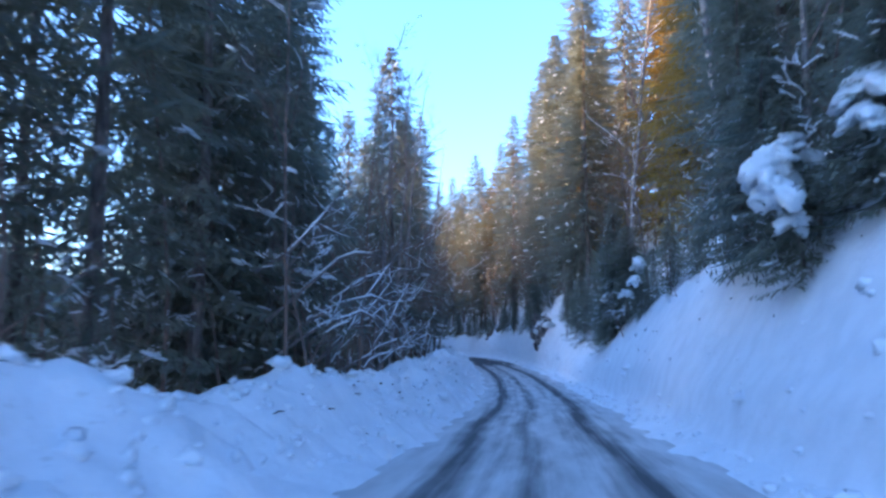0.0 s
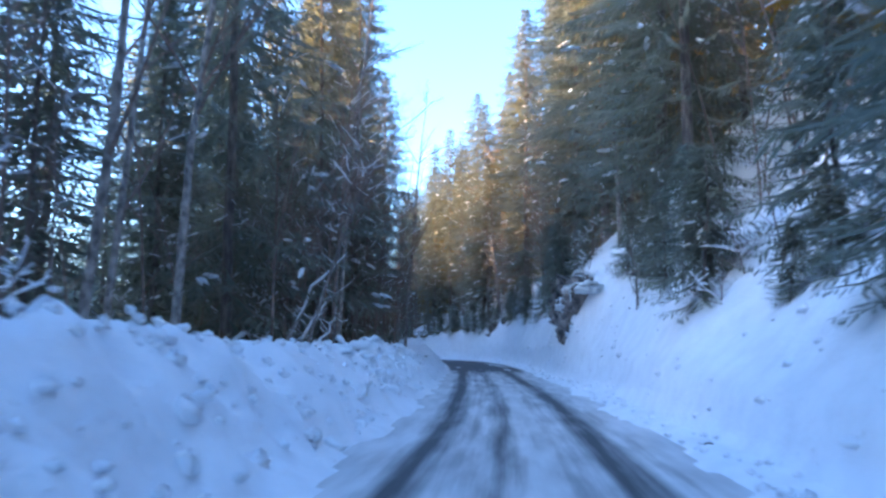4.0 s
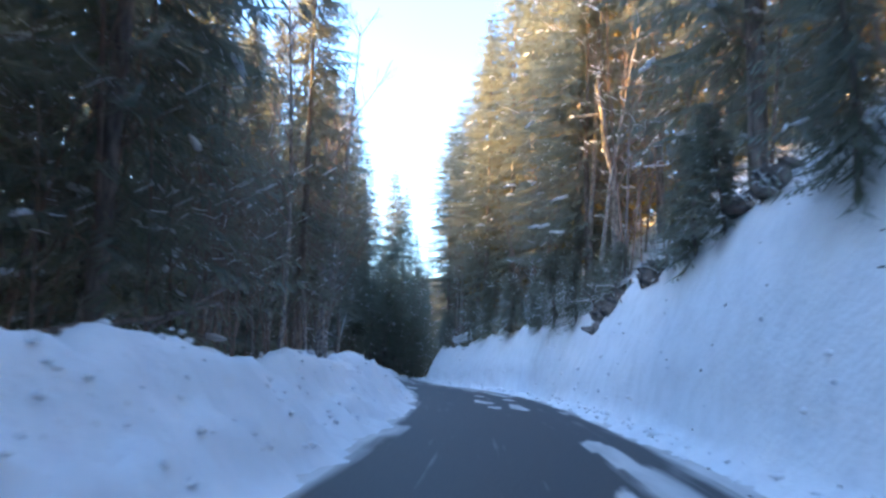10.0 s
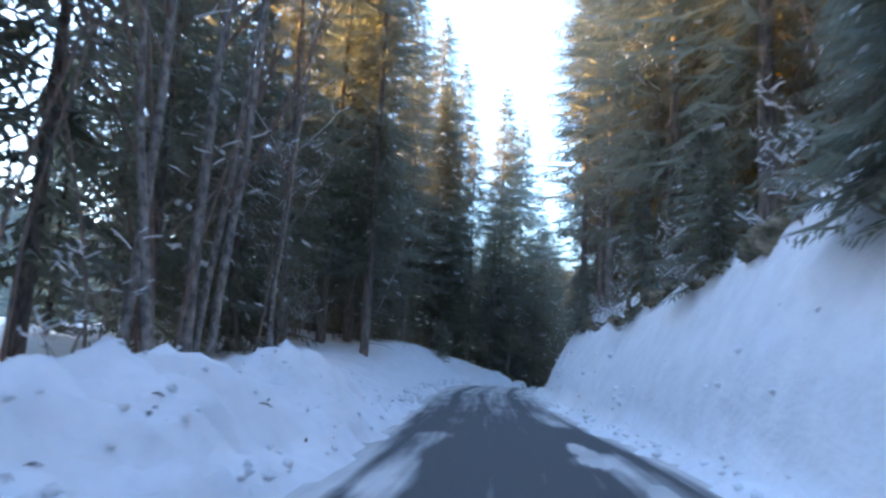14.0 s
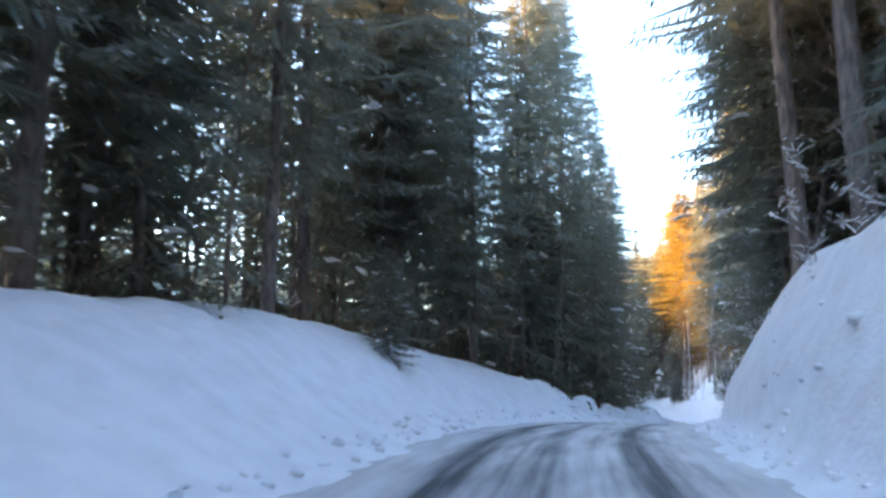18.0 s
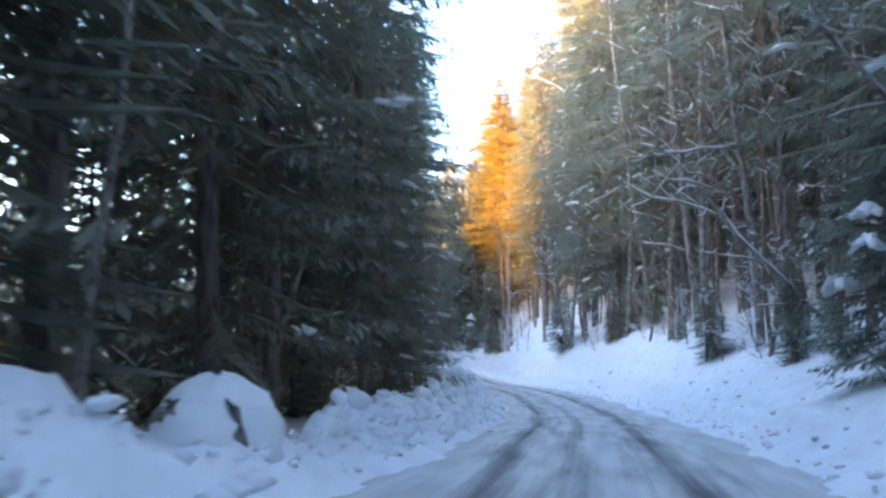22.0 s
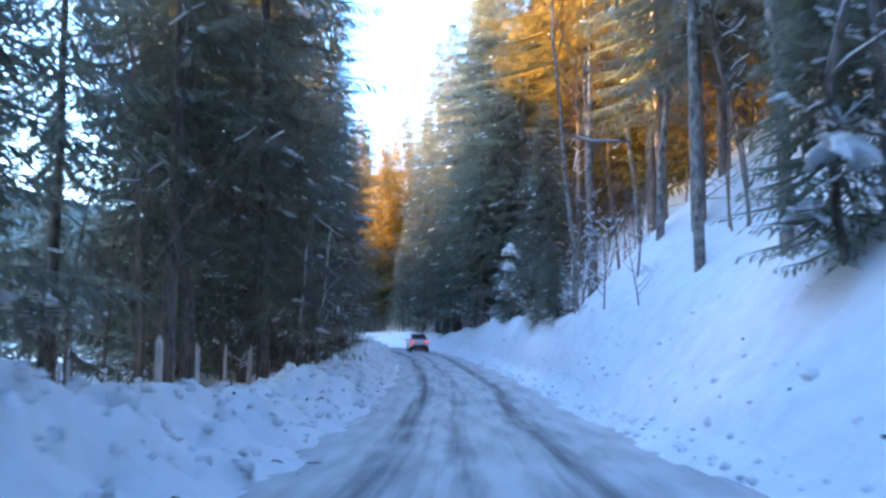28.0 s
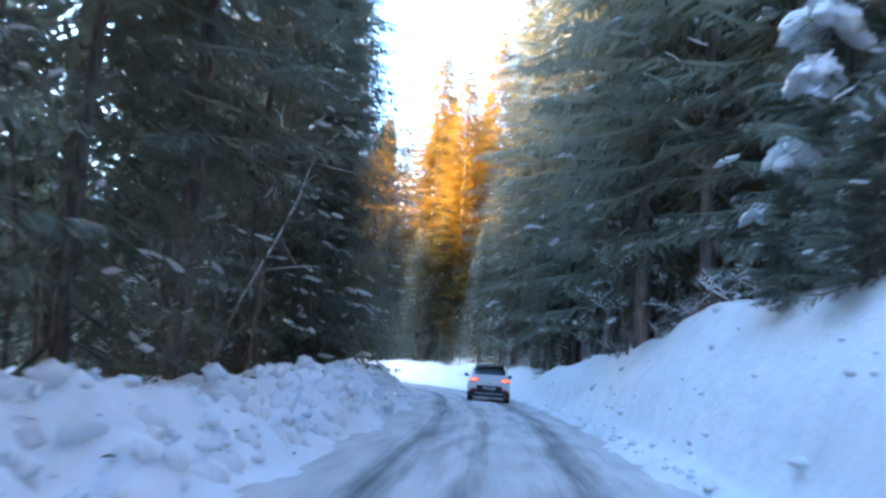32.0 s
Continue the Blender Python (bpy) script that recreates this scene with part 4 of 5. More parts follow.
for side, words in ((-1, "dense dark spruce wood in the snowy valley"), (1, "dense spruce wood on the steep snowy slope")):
    # Right slope gets the crowns with sun painted in, the valley plain green.
    for pile, name, mat, cat in zip(piles[side], ("wood_trunks", "wood_crowns"), (BARK, NEEDLES if side < 0 else NEEDLES_SUNLIT), ("trees", "trees")):
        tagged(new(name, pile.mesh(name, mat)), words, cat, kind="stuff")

# lower spruces that close the wood behind the first rows
for k, (s, o, size) in enumerate(((54, -11, 0.6), (57.5, -12.5, 0.65), (61, -10.8, 0.55), (64.5, -12, 0.65), (68, -10.6, 0.6), (72, -12.4, 0.65), (49, -12, 0.6), (117, -12.5, 0.95), (121, -13, 1.0), (125, -12, 0.95), (129.5, -13.5, 1.0),
                                  (196, -9.8, 0.5), (199.5, -9.4, 0.5), (203, -10.4, 0.55), (207, -9.8, 0.5), (211, -10.6, 0.55), (150, -13, 0.5), (155, -14, 0.5), (146, -12.5, 0.5),
                                  (168, -12.5, 0.45), (172, -13, 0.5), (176, -12.5, 0.5), (180, -13, 0.5), (184, -12, 0.5), (181, 9.6, 0.8), (188, 10.5, 0.8),
                                  (306, -7, 0.7), (310.5, -7.6, 0.8), (315, -6.8, 0.75), (320, -7.4, 0.85), (325, -7, 0.8), (330, -7.6, 0.9))):
    plant("full_in", s, o, size, k * 67, 0, "low spruces inside the wood")

for k, (s, o) in enumerate(((197, 11), (203, 11.4), (209, 11.8), (215, 11), (221, 11.4), (228, 11.8))):
    plant("tall_in", s, o, 1.05, k * 71, 0, "spruces along the road")

# trees placed to fit the camera's view, most of them where the road bends
for k, (kind, s, o, size) in enumerate((("slim", 169, -8, 0.85), ("slim", 176, -8.2, 0.85), ("tall", 183, -7.0, 0.85), ("birch", 36.5, -7.6, 0.8), ("birch", 40.5, -8.6, 0.85), ("twiggy", 33, -7.4, 0.8), ("full", 37.2, 4.5, 0.32), ("snowy", 18.4, 5.2, 0.5), ("full_in", 20, 9, 0.8), ("full_in", 25, 10.5, 0.9), ("full_in", 30.5, 10.5, 0.9), ("full_in", 34, 9.5, 0.8), ("full_in", 190, -7.4, 1.0), ("full", 176, 6.0, 0.9), ("tall", 184, 5.6, 0.95), ("tall", 305.5, 5.4, 1.2),
                                        ("full", 296, -6.6, 1.0), ("tall", 310.5, 5.6, 1.2), ("tall", 315.5, 6.8, 0.95), ("full", 303, -6.4, 0.85),
                                        # The three at 42 to 52 are added to block sky glow.
                                        ("full_in", 27.5, -13.5, 0.9), ("full_in", 31, -12.5, 0.85), ("full_in", 35, -13.5, 0.85), ("full_in", 38.5, -13, 0.75), ("full_in", 42, -13, 0.8), ("full_in", 47, -14, 0.8), ("full_in", 52, -13.5, 0.8),
                                        ("twiggy", 63.5, -7.2, 1.1), ("twiggy", 67, -6.9, 1.2), ("twiggy", 70.5, -7.4, 1.25), ("twiggy", 74, -6.9, 1.3), ("twiggy", 78, -7.2, 1.3), ("twiggy", 82, -7.0, 1.3), ("twiggy", 88, -7.2, 1.3), ("twiggy", 94, -7.0, 1.3),
                                        ("twiggy", 84, 6.4, 1.1), ("twiggy", 88, 7.2, 1.2), ("twiggy", 92, 6.6, 1.1), ("twiggy", 96, 7.4, 1.2))):
    plant(kind, s, o, size, k * 83, 0)

# leafless undergrowth
brush_kinds = [bare_parts(60 + i, h, 0.75, 3, 0.0, 0.15, 0.05, 4) for i, h in enumerate((5.5, 7.5, 10.0))]
brush_arrays = [[p.arrays() for p in k[:2]] for k in brush_kinds]
for side in (-1, 1):
    pile = Pile()
    s = 4.0
    while s < 320:
        s += rng.uniform(0.7, 1.8)
        o = side * ((float(min_l(s)) if side < 0 else float(min_r(s))) + rng.uniform(0.3, 6))
        x, y, z = spot(s, o, 0.2)
        a, sc = rng.uniform(0, 6.28), rng.uniform(0.7, 1.2)
        rot = np.array([[math.cos(a), -math.sin(a), 0], [math.sin(a), math.cos(a), 0], [0, 0, 1]]) * sc
        for v, q in brush_arrays[int(rng.integers(3))]:
            pile.add(v @ rot.T + (x, y, z), q)
    tagged(new("undergrowth", pile.mesh("undergrowth", TWIG)), "leafless brown undergrowth along the edge of the wood", "undergrowth", kind="stuff")


# ---- rock that shows through the snow of the cut ----
def outcrop(s0, s1, u0, u1, seed, proud=0.3, mat=ROCK, label="dark rock face breaking through the snow bank", tip=None):
    """A broken rock face between s0 and s1, from u0 to u1 of the cut's height."""
    ns, nu = max(8, int((s1 - s0) / 0.09)), max(8, int((u1 - u0) * 52))
    S, U = np.meshgrid(np.linspace(s0, s1, ns), np.linspace(u0, u1, nu), indexing="ij")
    if tip:          # the snow climbs up the rock on both sides of its lowest point
        low = u0 + 0.17 * np.abs(S - tip)
        U = low + (u1 - low) * (U - u0) / (u1 - u0)
    b = np.linspace(0, 1, nu)[None, :] + S * 0
    o = edge_r(S) + shelf_r(S) + face_w(S) * U
    x, y, z = ground(S, o)
    a = (S - s0) / (s1 - s0)
    rim = np.minimum(np.minimum(a, 1 - a) * 3.2, np.minimum(b * 2.6, (1 - b) * 4)) + 0.32 * lattice(S / 0.8, U * 5, seed)
    k = np.floor(lattice(S / 0.8, U * 5 + S * 0.5, seed + 1) * 4) / 3 + 0.7 * np.floor(lattice(S / 0.4 + U * 2, U * 12, seed + 2) * 3) / 2.4 + 0.55 * lattice(S / 0.17, U * 26, seed + 3)
    d = np.where(rim > 0.12, proud + 0.3 * k, -0.5 + rim)
    nx, ny = np.interp(S, ARC, TAN[:, 1]), -np.interp(S, ARC, TAN[:, 0])
    v = np.stack([x - nx * d * 0.85, y - ny * d * 0.85, z + 0.35 * d], -1).reshape(-1, 3)
    i, j = np.meshgrid(np.arange(ns - 1), np.arange(nu - 1), indexing="ij")
    q = np.stack([i * nu + j, i * nu + j + 1, (i + 1) * nu + j + 1, (i + 1) * nu + j], -1).reshape(-1, 4)
    root = tagged(new("rock_outcrop"), label, "rock")
    part("rock_face", mesh_quads("rock_face", v, q, mat), None, root)
    return root


def icicles(root, s0, s1, u, n, seed):
    r = np.random.default_rng(seed)
    for _ in range(n):
        s = r.uniform(s0, s1)
        o = float(edge_r(s) + shelf_r(s) + face_w(s) * u)
        x, y, z = spot(s, o - 0.45)
        h = r.uniform(0.4, 1.0)
        z = float(ground(s, o)[2]) + 0.1
        part("icicle", mesh_quads("icicle", *tube([(x, y, z), (x, y, z - h * 0.5), (x + 0.02, y, z - h)], [0.035, 0.025, 0.004], 6), ICE, True), None, root)


def snow_cap(root, s, u, size, seed, lift=0.25):
    r = np.random.default_rng(seed)
    o = float(edge_r(s) + shelf_r(s) + face_w(s) * u)
    x, y, z = spot(s, o - 0.25)
    for k in range(3):
        p = Pile()
        p.add(*blob(r, (x + r.uniform(-0.5, 0.5) * size[0], y + r.uniform(-0.7, 0.7) * size[1], z + lift * 0.6 + r.uniform(-0.12, 0.12)), np.array(size) * r.uniform(0.7, 1.1), rows=9, cols=14, rough=0.3))
        tagged(part("snow_cap", p.mesh("snow_cap", PACKED, True), None, root), "thick pillow of snow")


big = outcrop(60.6, 67.2, 0.22, 0.95, 71, 0.22, tip=64.2)
icicles(big, 61.5, 65.5, 0.8, 7, 3)
outcrop(67.4, 70.8, 0.45, 1.0, 75, 0.25)
for k, (s, u, sz) in enumerate(((61.4, 0.98, (0.45, 1.1, 0.2)), (63.6, 0.96, (0.4, 1.0, 0.18)), (66.4, 0.86, (0.3, 0.7, 0.16)), (68.4, 0.92, (0.3, 0.6, 0.2)), (62.8, 0.6, (0.1, 0.12, 0.06)))):
    snow_cap(big, s, u, sz, 80 + k)
for k, (a, b, u0, u1) in enumerate(((104.4, 107.4, 0.62, 1.1), (100.0, 103.0, 0.85, 1.1), (113.5, 116.0, 0.9, 1.12), (93.0, 96.0, 0.95, 1.18), (85.5, 88.5, 0.95, 1.18),
                                    (37.0, 38.6, 0.75, 1.05), (54.5, 57.0, 0.95, 1.14), (150.0, 154.0, 0.85, 1.2))):
    outcrop(a, b, u0, u1, 90 + 3 * k, 0.1)
for k, (a, b, u0, u1) in enumerate(((117.0, 120.5, 0.92, 1.14), (134.0, 138.0, 0.9, 1.14), (139.5, 144.0, 0.94, 1.16), (145.5, 149.5, 0.9, 1.14), (155.5, 160.0, 0.92, 1.14), (121.0, 125.5, 0.88, 1.15), (127.5, 133.0, 0.8, 1.15), (76.5, 80.0, 0.92, 1.15))):
    outcrop(a, b, u0, u1, 130 + 3 * k, 0.12, MOSS, "mossy brown rock along the top of the snow bank")


# ---- wood lying and leaning about ----
def pole(name, label, foot, head, r, seed, snow=True, twigs=5, mat=BARK_PALE, bow=0.0):
    """A leaning stem from foot to head, each given as (along, across, height over the road)."""
    rg = np.random.default_rng(seed)
    a, b = (np.array([*(float(k) for k in place(s, o)[:2]), float(place(s, o)[2]) + h]) for s, o, h in (foot, head))
    u = np.linspace(0, 1, 7)[:, None]
    pts = a + (b - a) * u + rg.normal(0, 0.07, (7, 3)) * np.sin(u * 3.14) + rg.normal(0, 0.05, 3) * np.linalg.norm(b - a) * u * (1 - u) * 4 * 0.5
    pts = pts + np.array([0.3, 0.3, 1.0]) * bow * np.linalg.norm(b - a) * u * (1 - u) * 4
    root = tagged(new(name), label, "fallen wood")
    part("stem", mesh_quads("stem", *tube(pts, r * np.linspace(1, 0.45, 7), 7), mat, True), None, root)
    ln = np.linalg.norm(b - a)
    for _ in range(twigs):
        p0 = pts[int(rg.integers(1, 7))]
        d = (b - a) / ln * 0.6 + rg.normal(0, 0.65, 3)
        d = d / np.linalg.norm(d) * rg.uniform(0.1, 0.3) * ln
        v, bend = np.linspace(0, 1, 5)[:, None], rg.normal(0, 0.1, 3) * ln * 0.5 + [0, 0, 0.03 * ln]
        line = p0 + d * v + bend * v * (v - 1) + rg.normal(0, 0.015, (5, 3)) * v
        tw = part("twig", mesh_quads("twig", *tube(line, r * np.array([0.4, 0.32, 0.25, 0.17, 0.07]), 4), mat), None, root)
        if snow and abs(d[2]) < 0.8 * np.linalg.norm(d):
            part("snow_line", mesh_quads("snow_line", *tube(line + [0, 0, r * 0.3], r * np.array([0.1, 0.36, 0.26, 0.3, 0.08]) * rg.uniform(0.7, 1.2, 5), 5), PACKED, True), None, tw)
    if snow:
        k = pts[1:6] + [0, 0, r * 0.75]
        part("snow_line", mesh_quads("snow_line", *tube(k, r * np.array([0.3, 0.75, 0.55, 0.8, 0.25]), 6), PACKED, True), None, root)
    return root


for k, (s0, h0, s1, o1, h1, bow) in enumerate(((19.5, 2.6, 21.0, -4.6, 4.6, 0.22), (18.6, 3.9, 19.6, -5.2, 6.6, -0.15), (21.5, 2.2, 23.4, -4.7, 3.2, 0.25),
                                                (20.5, 1.7, 24.0, -5.0, 2.6, 0.18), (23.5, 2.8, 25.6, -4.9, 4.4, 0.2))):
    pole("snowy_branch", "crooked leafless limb lined with snow in the wood edge", (s0, -7.6, h0), (s1, o1, h1), 0.06, 70 + k, twigs=4, mat=BARK, bow=bow)
LEAN = "leaning pale dead stem lined with snow in the spruces"
pole("leaning_stem", LEAN, (262.0, -6.2, 0.7), (264.4, -6.1, 7.0), 0.06, 1)
pole("leaning_stem", LEAN, (268.6, -6.3, 0.8), (270.4, -5.8, 8.6), 0.05, 2)
pole("leaning_stem", LEAN, (285.0, -6.6, 0.8), (290.4, -5.6, 8.2), 0.05, 14)
pole("leaning_stem", "dark stem leaning over the road bank", (246.5, 5.8, 3.6), (243.0, 3.6, 10.2), 0.09, 3, mat=BARK)
pole("leaning_stem", "dark stem leaning over the road bank", (242.5, 5.0, 3.4), (240.0, 3.4, 12.0), 0.11, 4, mat=BARK)
pole("fallen_stem", "bare grey stem hanging over the snowy cut", (54.5, 4.2, 2.6), (57.0, 4.6, 5.4), 0.05, 5, snow=False, mat=BARK)
pole("leaning_stem", "snow-lined branch reaching out over the road", (206.5, 7.2, 3.0), (204.0, 3.2, 6.6), 0.08, 6, twigs=8)
pole("leaning_stem", "snow-lined branch reaching out over the road", (198.0, 7.6, 3.4), (196.0, 4.0, 7.2), 0.07, 7, twigs=8)
pole("leaning_stem", "snow-lined branch reaching out over the road", (189.0, 6.6, 2.4), (187.0, 3.8, 5.6), 0.07, 8, twigs=9)
for k, (a, b) in enumerate((((207.0, 5.4, 6.1), (206.0, 0.7, 7.7)), ((207.0, 5.4, 8.8), (206.2, 2.2, 8.3)), ((213.0, 7.6, 8.4), (212.0, 3.4, 9.2)), ((211.0, 7.4, 5.2), (208.5, 4.2, 5.6)),
                             ((216.0, 7.6, 9.6), (214.0, 4.0, 11.0)), ((219.0, 7.2, 7.0), (217.5, 3.6, 7.6)), ((222.0, 7.4, 9.0), (221.0, 3.8, 9.8)), ((262.0, 6.6, 9.4), (259.5, 3.6, 9.0)))):
    pole("snowy_branch", "long crooked branch lined with snow reaching over the road", a, b, 0.06, 50 + k, twigs=7)
pole("fallen_stem", "crooked fallen branch thick with snow behind the bank", (53.6, -6.6, 1.5), (58.8, -6.1, 4.4), 0.07, 9, twigs=8)
pole("fallen_stem", "crooked fallen branch thick with snow behind the bank", (53.4, -6.2, 1.2), (57.6, -5.9, 3.3), 0.06, 10, twigs=8)
pole("fallen_stem", "crooked fallen branch thick with snow behind the bank", (54.6, -5.8, 1.1), (58.6, -5.9, 2.6), 0.055, 15, twigs=8)
pole("fallen_stem", "crooked fallen branch thick with snow behind the bank", (55.0, -6.9, 1.3), (59.6, -6.6, 2.9), 0.07, 16, twigs=8)
pole("fallen_stem", "bare fallen branch behind the snow bank", (90.5, -7.0, 1.4), (95.0, -5.4, 2.3), 0.08, 11, twigs=7, snow=False, mat=BARK)
pole("fallen_stem", "bare fallen branch behind the snow bank", (93.0, -6.6, 1.2), (97.5, -5.8, 3.0), 0.06, 12, twigs=7, snow=False, mat=BARK)
for k, (s, o, h, ds, do, dh) in enumerate(((23.5, -7.4, 1.4, 3.6, 2.4, 3.6), (24.5, -7.6, 2.0, 4.2, 2.9, 2.2), (25.5, -7.0, 1.2, 4.6, 2.4, 1.6), (27.5, -6.6, 1.2, 3.0, 1.8, 4.2), (22.5, -6.8, 1.0, 3.4, 1.9, 4.6), (29.0, -6.4, 1.0, 3.2, 1.5, 2.0), (24.0, -6.2, 1.0, 3.8, 1.0, 1.2),
                                           (118.5, -5.8, 1.0, 1.2, 0.8, 3.6), (156.0, -7.0, 2.0, 2.4, 1.6, 6.0))):
    pole("snowy_branch", "thin leafless branch lined with snow in the wood edge", (s, o, h), (s + ds, o + do, h + dh), 0.045 if s < 40 else 0.026, 20 + k, twigs=12, mat=BARK)
pole("leaning_stem", "pale barkless trunk leaning on the slope", (111.0, 6.4, 5.6), (110.6, 5.4, 13.5), 0.22, 17, snow=False, twigs=2)
pole("broken_snag", "pale broken trunk without bark on the slope", (95.0, 8.6, 6.0), (95.2, 8.2, 14.5), 0.3, 13, snow=False, twigs=2)


def brush_pile():
    rg = np.random.default_rng(31)
    root = tagged(new("brush_pile"), "heap of cut branches covered with snow behind the bank", "brush pile")
    x, y, z = spot(235.5, -6.0)
    for k in range(34):
        a = rg.normal(1.35, 0.35)
        c = np.array([x + rg.normal(0, 0.5), y + rg.normal(0, 1.5), z + 0.2 + abs(rg.normal(0, 0.4))])
        d = np.array([math.cos(a), math.sin(a), rg.normal(0, 0.12)]) * rg.uniform(0.8, 2.0)
        r = rg.uniform(0.015, 0.05)
        pts = np.array([c - d, c + [0, 0, 0.12], c + d])
        b = part("cut_branch", mesh_quads("cut_branch", *tube(pts, [r, r * 0.9, r * 0.4], 5), BARK), None, root)
        if k % 2 == 0:
            part("snow_line", mesh_quads("snow_line", *tube(pts * [1, 1, 1] + [0, 0, r * 1.2], [r, r * 1.6, r * 0.6], 5), PACKED, True), None, b)
    p = Pile()
    p.add(*blob(rg, (x, y, z + 0.25), (0.9, 2.0, 0.55), rows=8, cols=14, rough=0.2))
    part("litter_heap", p.mesh("litter_heap", DEBRIS), None, root)


brush_pile()


def trail_sign(s, o):
    """A trail post with three boards and a hood of snow."""
    x, y, z = spot(s, o, 0.3)
    i = float(np.interp(s, ARC, np.degrees(np.arctan2(-TAN[:, 0], TAN[:, 1]))))
    root = tagged(new("trail_sign"), "wooden trail sign with pale boards and a cap of snow", "sign")
    root.matrix_basis = pose(x, y, z + 0.9, 0, 0, i)

    def box(name, c, d, mat, parent=root, label=""):
        bm = bmesh.new()
        bmesh.ops.create_cube(bm, size=1)
        bmesh.ops.scale(bm, vec=d, verts=bm.verts)
        bmesh.ops.bevel(bm, geom=bm.edges, offset=0.008, segments=1, affect="EDGES")
        bmesh.ops.translate(bm, vec=c, verts=bm.verts)
        return part(name, bm, mat, parent, label)

    box("post", (0, 0, 0.45), (0.1, 0.1, 3.1), WOOD)
    for cx, cz, w in ((-0.27, 1.72, 0.42), (0.3, 1.74, 0.48), (-0.2, 1.38, 0.34)):
        b = box("board", (cx, -0.07, cz), (w, 0.03, 0.26), BOARD, label="pale weathered board")
        for k in range(2):
            box("text_bar", (cx, -0.09, cz + 0.05 - 0.1 * k), (w * 0.7, 0.012, 0.03), GREY_BAR, b)
    p = Pile()
    rg = np.random.default_rng(4)
    p.add(*blob(rg, (0.02, 0, 2.08), (0.14, 0.13, 0.2), rows=7, cols=10, rough=0.1))
    p.add(*blob(rg, (0.16, 0, 1.93), (0.16, 0.12, 0.12), rows=6, cols=9, rough=0.1))
    part("snow_cap", p.mesh("snow_cap", PACKED, True), None, root)


trail_sign(250.6, -9.6)


def stake(s, o, h):
    x, y, z = spot(s, o, 0.3)
    root = tagged(new("snow_stake"), "thin roadside stake standing in the snow bank", "stake")
    part("rod", mesh_quads("rod", *tube([(x, y, z), (x, y, z + h * 0.5), (x + 0.03, y, z + h)], [0.03, 0.03, 0.028], 8), BARK), None, root)
    part("band", mesh_quads("band", *tube([(x + 0.024, y, z + h * 0.75), (x + 0.026, y, z + h * 0.8), (x + 0.03, y, z + h * 0.9)], [0.033, 0.033, 0.033], 8), WHITE), None, root)


stake(238.6, -5.0, 1.5)


def snow_boulder(s, o, size, seed):
    """A round boulder plastered with snow, the dark stone showing in cracks."""
    rg = np.random.default_rng(seed)
    x, y, z = spot(s, o)
    root = tagged(new("snow_boulder"), "round boulder plastered with snow, dark stone in its cracks", "boulder")
    p = Pile()
    p.add(*blob(rg, (x, y, z - 0.16), size, rows=16, cols=24, rough=0.07))
    part("stone", p.mesh("stone", PACKED, True), None, root)
    for a, t, da, dt, w in ((-2.45, 0.5, 0.7, 0.1, 0.06), (-2.4, 0.72, 0.55, 0.05, 0.045), (-0.95, 0.8, 0.3, -0.85, 0.07), (-2.55, 0.45, 0.25, -0.6, 0.07)):
        line = []
        for u in np.linspace(0, 1, 8):
            aa, tt = a + da * u + rg.normal(0, 0.05), t + dt * u + rg.normal(0, 0.05)
            line.append((x + math.cos(aa) * size[0] * 1.02 * math.cos(tt), y + math.sin(aa) * size[1] * 1.02 * math.cos(tt), z - 0.16 + size[2] * 1.02 * math.sin(tt)))
        part("crack", mesh_quads("crack", *tube(line, w * np.array([0.15, 0.5, 0.9, 0.4, 1.1, 0.6, 0.8, 0.15]), 6), ROCK), None, root, "dark bare stone")


snow_boulder(191.2, -4.5, (0.8, 0.84, 0.84), 6)


def picket(s, o, top, r, name="fence_stake", label="thin pale wooden stake of a fence behind the snow bank", mat=PALE):
    x, y, z = spot(s, o, 0.3)
    t = float(place(s, o)[2]) + top
    root = tagged(new(name), label, "stake", "fence stakes" if name == "fence_stake" else "")
    part("shaft", mesh_quads("shaft", *tube([(x, y, z), (x + 0.01, y, (z + t) / 2), (x + 0.02, y, t)], [r, r, r * 0.9], 6), mat), None, root)
    part("tip", mesh_quads("tip", *tube([(x + 0.02, y, t), (x + 0.02, y, t + r), (x + 0.02, y, t + 2 * r)], [r * 0.95, r * 0.6, r * 0.1], 6), mat), None, root)


for s, o, top in ((253.0, -7.0, 1.7), (253.6, -7.15, 1.6), (255.5, -7.0, 1.65), (256.1, -7.2, 1.5), (258.3, -7.05, 1.45), (259.2, -7.2, 1.55), (247.6, -7.6, 1.3), (248.1, -7.7, 1.35)):
    picket(s, o, top, 0.04)
picket(250.6, -7.0, 1.75, 0.09, "marker_post", "short pale post in the snow behind the bank")


